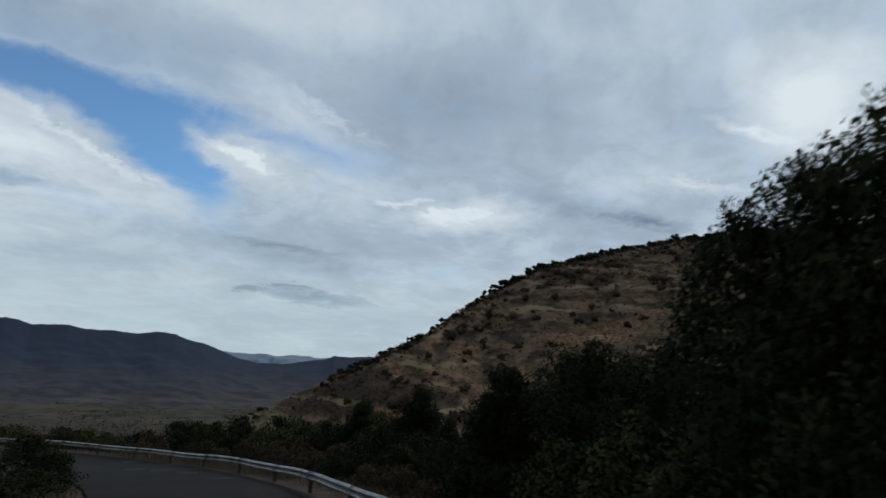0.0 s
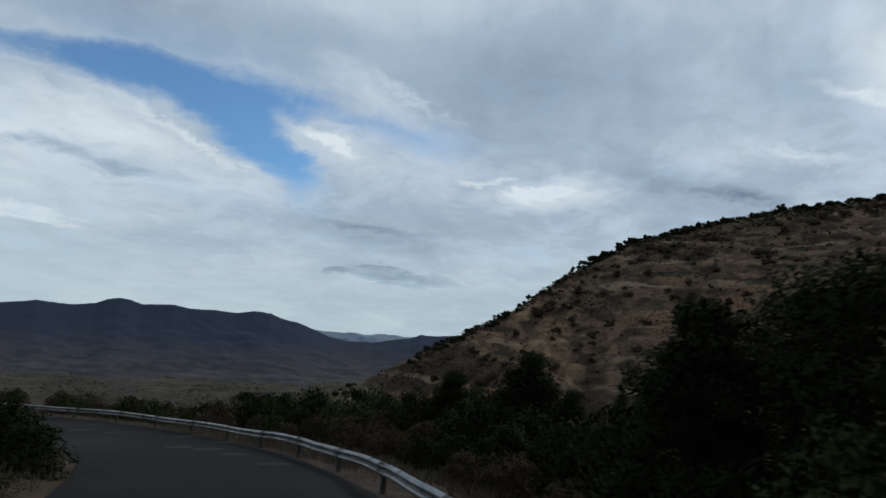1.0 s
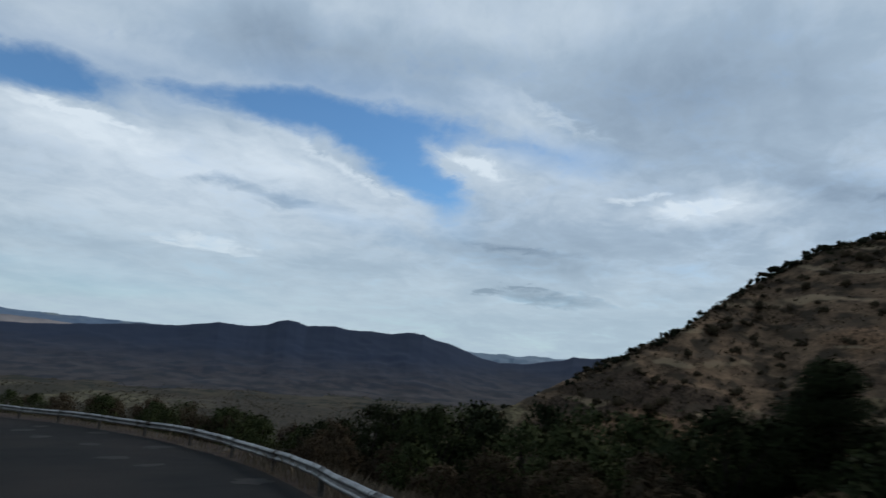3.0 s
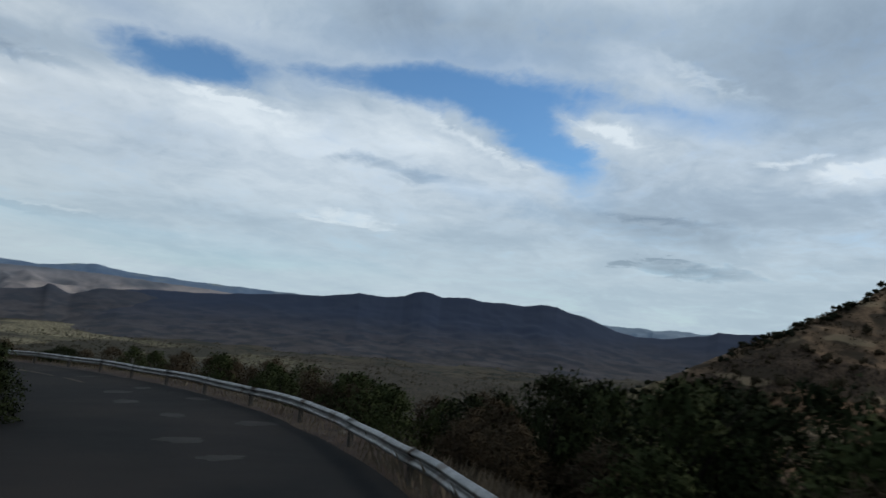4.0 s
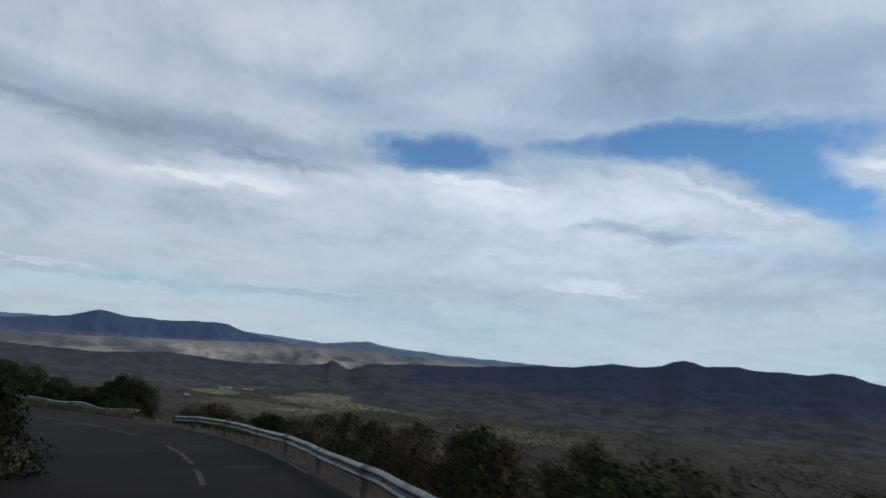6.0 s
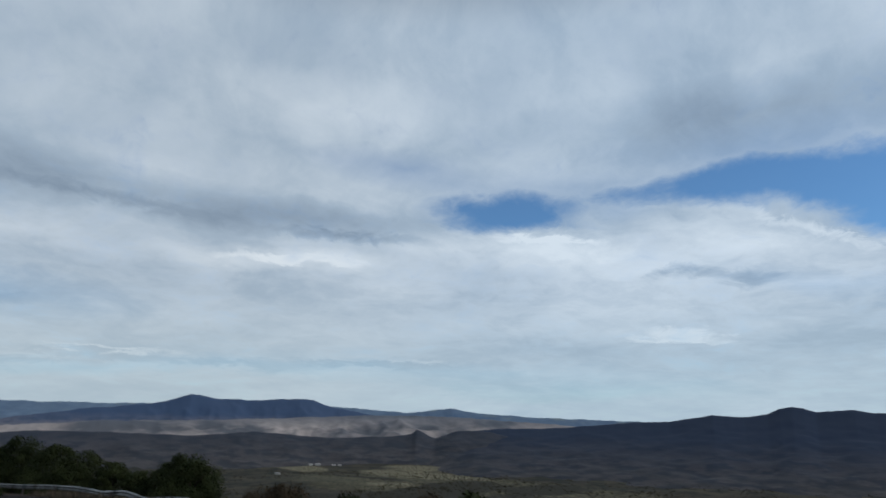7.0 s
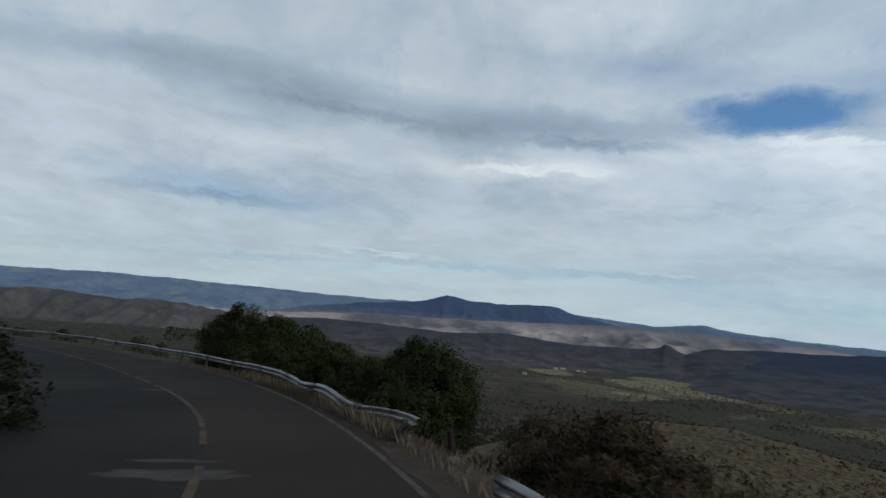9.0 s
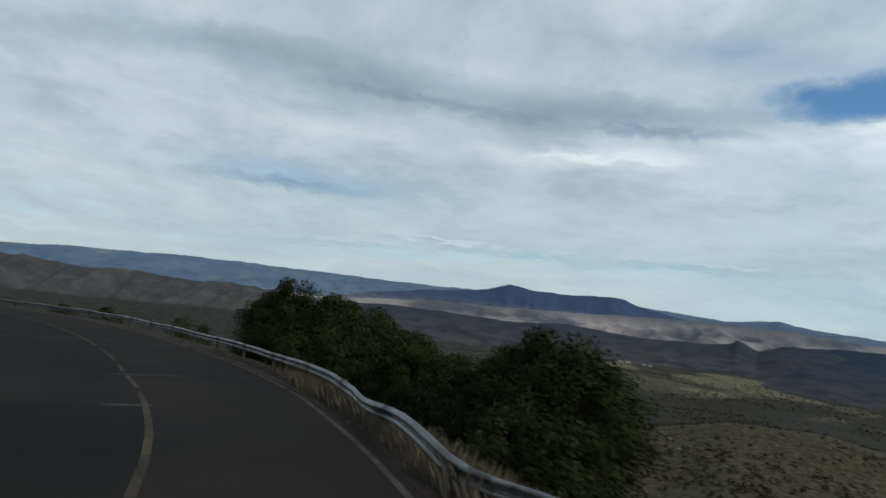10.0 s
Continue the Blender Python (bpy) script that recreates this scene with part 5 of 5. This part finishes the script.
thicket("crest_thicket", "dense dark thicket along the top of the hill", list(zip(cx, cy, hill_z(cx, cy), ca.uniform(0.7, 2.3, 520))), 55, 0.55, LEAF_DARK, 20)
cb = np.radians(ca.uniform(-42, -4, 900))
cD = np.interp(np.degrees(cb), HILL_B[::-1], HILL_D[::-1]) - 8 - np.abs(ca.normal(size=900)) * 20
cx, cy = -cD * np.sin(cb), cD * np.cos(cb)
keep = wave(cx, cy, 26.0, 61.0) > -0.1
cx, cy = cx[keep], cy[keep]
thicket("upper_scrub", "patchy brown and olive scrub below the hill crest", list(zip(cx, cy, hill_z(cx, cy), ca.uniform(0.8, 2.4, len(cx)))), 55, 0.5, HILLSHRUB, 23)
hr = np.random.RandomState(77)
ha = np.radians(hr.uniform(-44, 24, 3800))
hD = np.interp(np.degrees(ha), HILL_B[::-1], HILL_D[::-1]) - np.abs(hr.normal(size=3800)) * 70 - 3
hD = np.maximum(hD, 205 + hr.uniform(0, 60, 3800))
hx, hy = -hD * np.sin(ha), hD * np.cos(ha)
hz = np.maximum(hill_z(hx, hy), ground_z(hx, hy))
thicket("hill_scrub", "low dry brush all over the brown hill", list(zip(hx, hy, hz, hr.uniform(0.25, 1.0, 3800) ** 1.6 * np.where(wave(hx, hy, 34.0, 55.0) > 0, 2.0, 0.7))), 16, 0.5, HILLSHRUB, 9)


def straw(name, label, rows, seed):
    r = np.random.RandomState(seed)
    verts, faces = [], []
    for s0, s1, d0, d1, count, h in rows:
        for _ in range(count):
            p = on_road(r.uniform(s0, s1), d0 + (d1 - d0) * r.uniform(0, 1))
            a, lean, tall = r.uniform(0, 6.28), r.uniform(0.0, 0.5), h * r.uniform(0.35, 1.2)
            verts.append((p, a, lean, tall))
    place = np.array([v[0][:] for v in verts])
    gz = ground_z(place[:, 0], place[:, 1])
    out = []
    for (p, a, lean, tall), z in zip(verts, gz):
        i = len(out)
        dx, dy = math.cos(a), math.sin(a)
        w = 0.004
        out += [(p.x - dy * w, p.y + dx * w, z - 0.03), (p.x + dy * w, p.y - dx * w, z - 0.03),
                (p.x + dx * lean * tall * 0.4 + dy * w * 0.6, p.y + dy * lean * tall * 0.4 - dx * w * 0.6, z + tall * 0.6), (p.x + dx * lean * tall, p.y + dy * lean * tall, z + tall)]
        faces += [(i, i + 1, i + 2), (i, i + 2, i + 3)]
    return tagged(part(name, (out, [], faces), STRAW), label, "grass", kind="stuff")


straw("dry_grass", "tall pale straw grass round the guard rail", ((86, 101, 2.45, 2.95, 2600, 0.5), (90, 104, 2.75, 4.3, 6000, 0.52), (84, 90, 2.85, 4.6, 1200, 0.42), (104, 135, 2.9, 4.2, 1800, 0.36), (76, 86, 2.6, 4.4, 1500, 0.4), (30, 76, 2.75, 4.4, 5000, 0.34), (8, 26, 2.4, 5.6, 4000, 0.5), (25, 42, 1.9, 7.4, 9000, 0.55), (42, 76, 2.2, 5.0, 4000, 0.4), (6, 60, 1.8, 2.6, 1600, 0.2), (8, 34, -6.0, -4.6, 1500, 0.3)), 51)


def gravel():
    r = np.random.RandomState(8)
    verts, faces = [], []
    for _ in range(1500):
        p = on_road(r.uniform(0, 125), r.uniform(1.9, 3.2))
        s = 0.012 + 0.05 * r.uniform() ** 4
        i = len(verts)
        z = p.z - 0.055
        verts += [(p.x + s * r.uniform(0.6, 1), p.y, z), (p.x, p.y + s, z), (p.x - s, p.y, z), (p.x, p.y - s * r.uniform(0.6, 1), z), (p.x, p.y, z + s * 0.8)]
        faces += [(i, i + 1, i + 4), (i + 1, i + 2, i + 4), (i + 2, i + 3, i + 4), (i + 3, i, i + 4)]
    return tagged(part("gravel", (verts, [], faces), STONE), "loose gravel on the earth shoulder", "gravel", kind="stuff")


gravel()


def stone(s, d, size, seed):
    r = random.Random(seed)
    bm = bmesh.new()
    bmesh.ops.create_icosphere(bm, subdivisions=2, radius=size)
    for v in bm.verts:
        v.co *= 1 + r.uniform(-0.18, 0.18)
        v.co.z *= 0.65
    ob = tagged(part("stone", bm, STONE, smooth=False), "pale rounded stone on the earth shoulder", "stone", "stones on the shoulder")
    p = on_road(s, d)
    ob.location = (p.x, p.y, max(float(ground_z(p.x, p.y)[0]), p.z - 0.055 if d < 3.3 else -999) + size * 0.35)


for i, (s, d, z) in enumerate(((87.6, 2.75, 0.07), (86.2, 3.0, 0.10), (85.4, 2.8, 0.07), (90.2, 2.9, 0.09), (83.8, 3.1, 0.11), (45.2, 2.7, 0.10), (52.3, 2.8, 0.12), (60.4, 2.9, 0.10), (36.6, 2.8, 0.12), (98.0, 2.7, 0.09))):
    stone(s, d, z, 500 + i)


# ---- a leaning post at the broken rail end ----
def leaning_post(s, d):
    bm = bmesh.new()
    bmesh.ops.create_cube(bm, size=1.0)
    for v in bm.verts:
        v.co = Vector((v.co.x * 0.11, v.co.y * 0.13, -0.4 if v.co.z < 0 else 0.85))
    bmesh.ops.bevel(bm, geom=bm.edges[:], offset=0.012, segments=1, affect="EDGES")
    ob = tagged(part("fence_post", bm, BARK), "weathered dark post leaning beside the broken rail end", "post")
    p = on_road(s, d)
    ob.matrix_world = Matrix.Translation((p.x, p.y, float(ground_z(p.x, p.y)[0]))) @ pose(0, 0, 0, 5, -7, 30)


leaning_post(86.2, 4.1)


# ---- far below: pale rocks and a parked car at the knoll's end ----
def rock_mesh(seed):
    r = random.Random(seed)
    bm = bmesh.new()
    bmesh.ops.create_icosphere(bm, subdivisions=1, radius=1.0)
    for v in bm.verts:
        v.co *= 1 + r.uniform(-0.25, 0.25)
        v.co.z *= 0.6
    me = bpy.data.meshes.new("pale_rock")
    bm.to_mesh(me)
    bm.free()
    me.materials.append(LIMESTONE)
    return me


LIMESTONE = material("pale_limestone", (0.12, 0.11, 0.088), (0.30, 0.275, 0.23), 0.95, 0.8, 6.0, 0.4, per_object=0.4)
rocks = [rock_mesh(700 + k) for k in range(4)]
far_rng = random.Random(21)
for k in range(20):
    az, dist = far_rng.uniform(67.5, 74.5), far_rng.uniform(222, 262)
    x, y = -53 - dist * math.sin(radians(az)), 44.6 + dist * math.cos(radians(az))
    size = far_rng.uniform(0.35, 1.0)
    ob = tagged(new("pale_rock", rocks[k % 4]), "pale limestone rock in the dry pasture", "rock", "pale rocks on the knoll")
    ob.matrix_world = Matrix.Translation((x, y, float(ground_z(x, y)[0]) + size * 0.2)) @ pose(0, 0, 0, 0, 0, far_rng.uniform(0, 360)) @ Matrix.Scale(size, 4)


CARPAINT = material("white_car_paint", (0.62, 0.62, 0.61), (0.74, 0.74, 0.73), 0.35, 1.0, 8.0, 0.0, spec=0.5)
DARKGLASS = material("dark_car_glass", (0.010, 0.011, 0.012), (0.020, 0.022, 0.024), 0.1, 1.0, 8.0, 0.0, spec=0.6)
RUBBER = material("tyre_rubber", (0.012, 0.012, 0.012), (0.025, 0.025, 0.025), 0.9, 4.0, 30.0, 0.2)


def hull(points, half, bevel):
    """A side outline (along, up) drawn out to both sides."""
    bm = bmesh.new()
    for side in (-half, half):
        face = bm.faces.new([bm.verts.new((x, side, z)) for x, z in points])
        if side > 0:
            face.normal_flip()
    bm.verts.ensure_lookup_table()
    n = len(points)
    for k in range(n):
        bm.faces.new((bm.verts[k], bm.verts[(k + 1) % n], bm.verts[n + (k + 1) % n], bm.verts[n + k]))
    bmesh.ops.recalc_face_normals(bm, faces=bm.faces[:])
    bmesh.ops.bevel(bm, geom=bm.edges[:], offset=bevel, segments=2, affect="EDGES")
    return bm


def parked_car(x, y, turn):
    root = tagged(new("parked_car"), "small white car parked in the pasture below", "car")
    part("body", hull(((-2.0, 0.32), (2.0, 0.32), (2.08, 0.6), (1.95, 0.8), (0.95, 0.93), (-1.9, 0.95), (-2.05, 0.7)), 0.82, 0.06), CARPAINT, root)
    part("cabin", hull(((0.85, 0.92), (0.2, 1.42), (-1.3, 1.45), (-1.85, 0.94)), 0.70, 0.05), DARKGLASS, root, "dark glazed cabin")
    part("roof", hull(((0.18, 1.40), (0.1, 1.48), (-1.25, 1.5), (-1.33, 1.42)), 0.68, 0.02), CARPAINT, root)
    for wx in (-1.3, 1.28):
        for wy in (-0.76, 0.76):
            bm = bmesh.new()
            bmesh.ops.create_cone(bm, cap_ends=True, segments=18, radius1=0.32, radius2=0.32, depth=0.2)
            bmesh.ops.bevel(bm, geom=[e for e in bm.edges if abs(e.verts[0].co.z - e.verts[1].co.z) < 0.01], offset=0.03, segments=2, affect="EDGES")
            wheel = part("wheel", bm, RUBBER, root, smooth=True)
            wheel.matrix_basis = pose(wx, wy, 0.32, 90, 0, 0)
    root.matrix_world = Matrix.Translation((x, y, float(ground_z(x, y)[0]))) @ pose(0, 0, 0, 0, 0, turn)


parked_car(-53 - 236 * math.sin(radians(73.4)), 44.6 + 236 * math.cos(radians(73.4)), 160)


# ---- a far hamlet of small white houses among the fields ----
WHITEWASH = material("whitewashed_wall", (0.52, 0.50, 0.46), (0.72, 0.70, 0.66), 0.9, 0.3, 3.0, 0.1)
ROOFING = material("pale_roof_sheet", (0.30, 0.27, 0.25), (0.50, 0.47, 0.44), 0.7, 0.3, 3.0, 0.1)


def far_house(bearing, distance, long, deep, tall, turn):
    """A low house seen from the bend: walls with a door and windows, and a pitched roof with eaves."""
    x, y = -53 - distance * math.sin(radians(bearing)), 44.6 + distance * math.cos(radians(bearing))
    root = tagged(new("house"), "small whitewashed house with a pale roof in the far fields", "house", "houses in the valley")
    bm = bmesh.new()
    bmesh.ops.create_cube(bm, size=1.0)
    for v in bm.verts:
        v.co = Vector((v.co.x * long, v.co.y * deep, -1.5 if v.co.z < 0 else tall))
    part("wall", bm, WHITEWASH, root)
    part("roof", hull(((-deep / 2 - 0.5, tall), (deep / 2 + 0.5, tall), (0, tall + deep * 0.28)), long / 2 + 0.4, 0.05), ROOFING, root).rotation_euler = (0, 0, radians(90))
    for k, (px, w, z0, z1, kind) in enumerate(((0.0, 1.1, 0.0, 2.1, "door"), (-0.3, 1.3, 0.9, 2.1, "window"), (0.3, 1.3, 0.9, 2.1, "window"))):
        bm = bmesh.new()
        bmesh.ops.create_cube(bm, size=1.0)
        for v in bm.verts:
            v.co = Vector((px * long + v.co.x * w, -deep / 2 - 0.02 + v.co.y * 0.08, z0 if v.co.z < 0 else z1))
        part(kind, bm, DARKGLASS, root)
    root.matrix_world = Matrix.Translation((x, y, float(ground_z(x, y)[0]))) @ pose(0, 0, 0, 0, 0, turn)


for row in ((72.3, 2420, 15, 8, 4.5, 75), (71.7, 2430, 18, 9, 5.5, 68), (70.4, 2430, 14, 8, 4.0, 80), (74.95, 2045, 13, 8, 4.0, 60), (69.9, 2410, 12, 7, 3.5, 70)):
    far_house(*row)
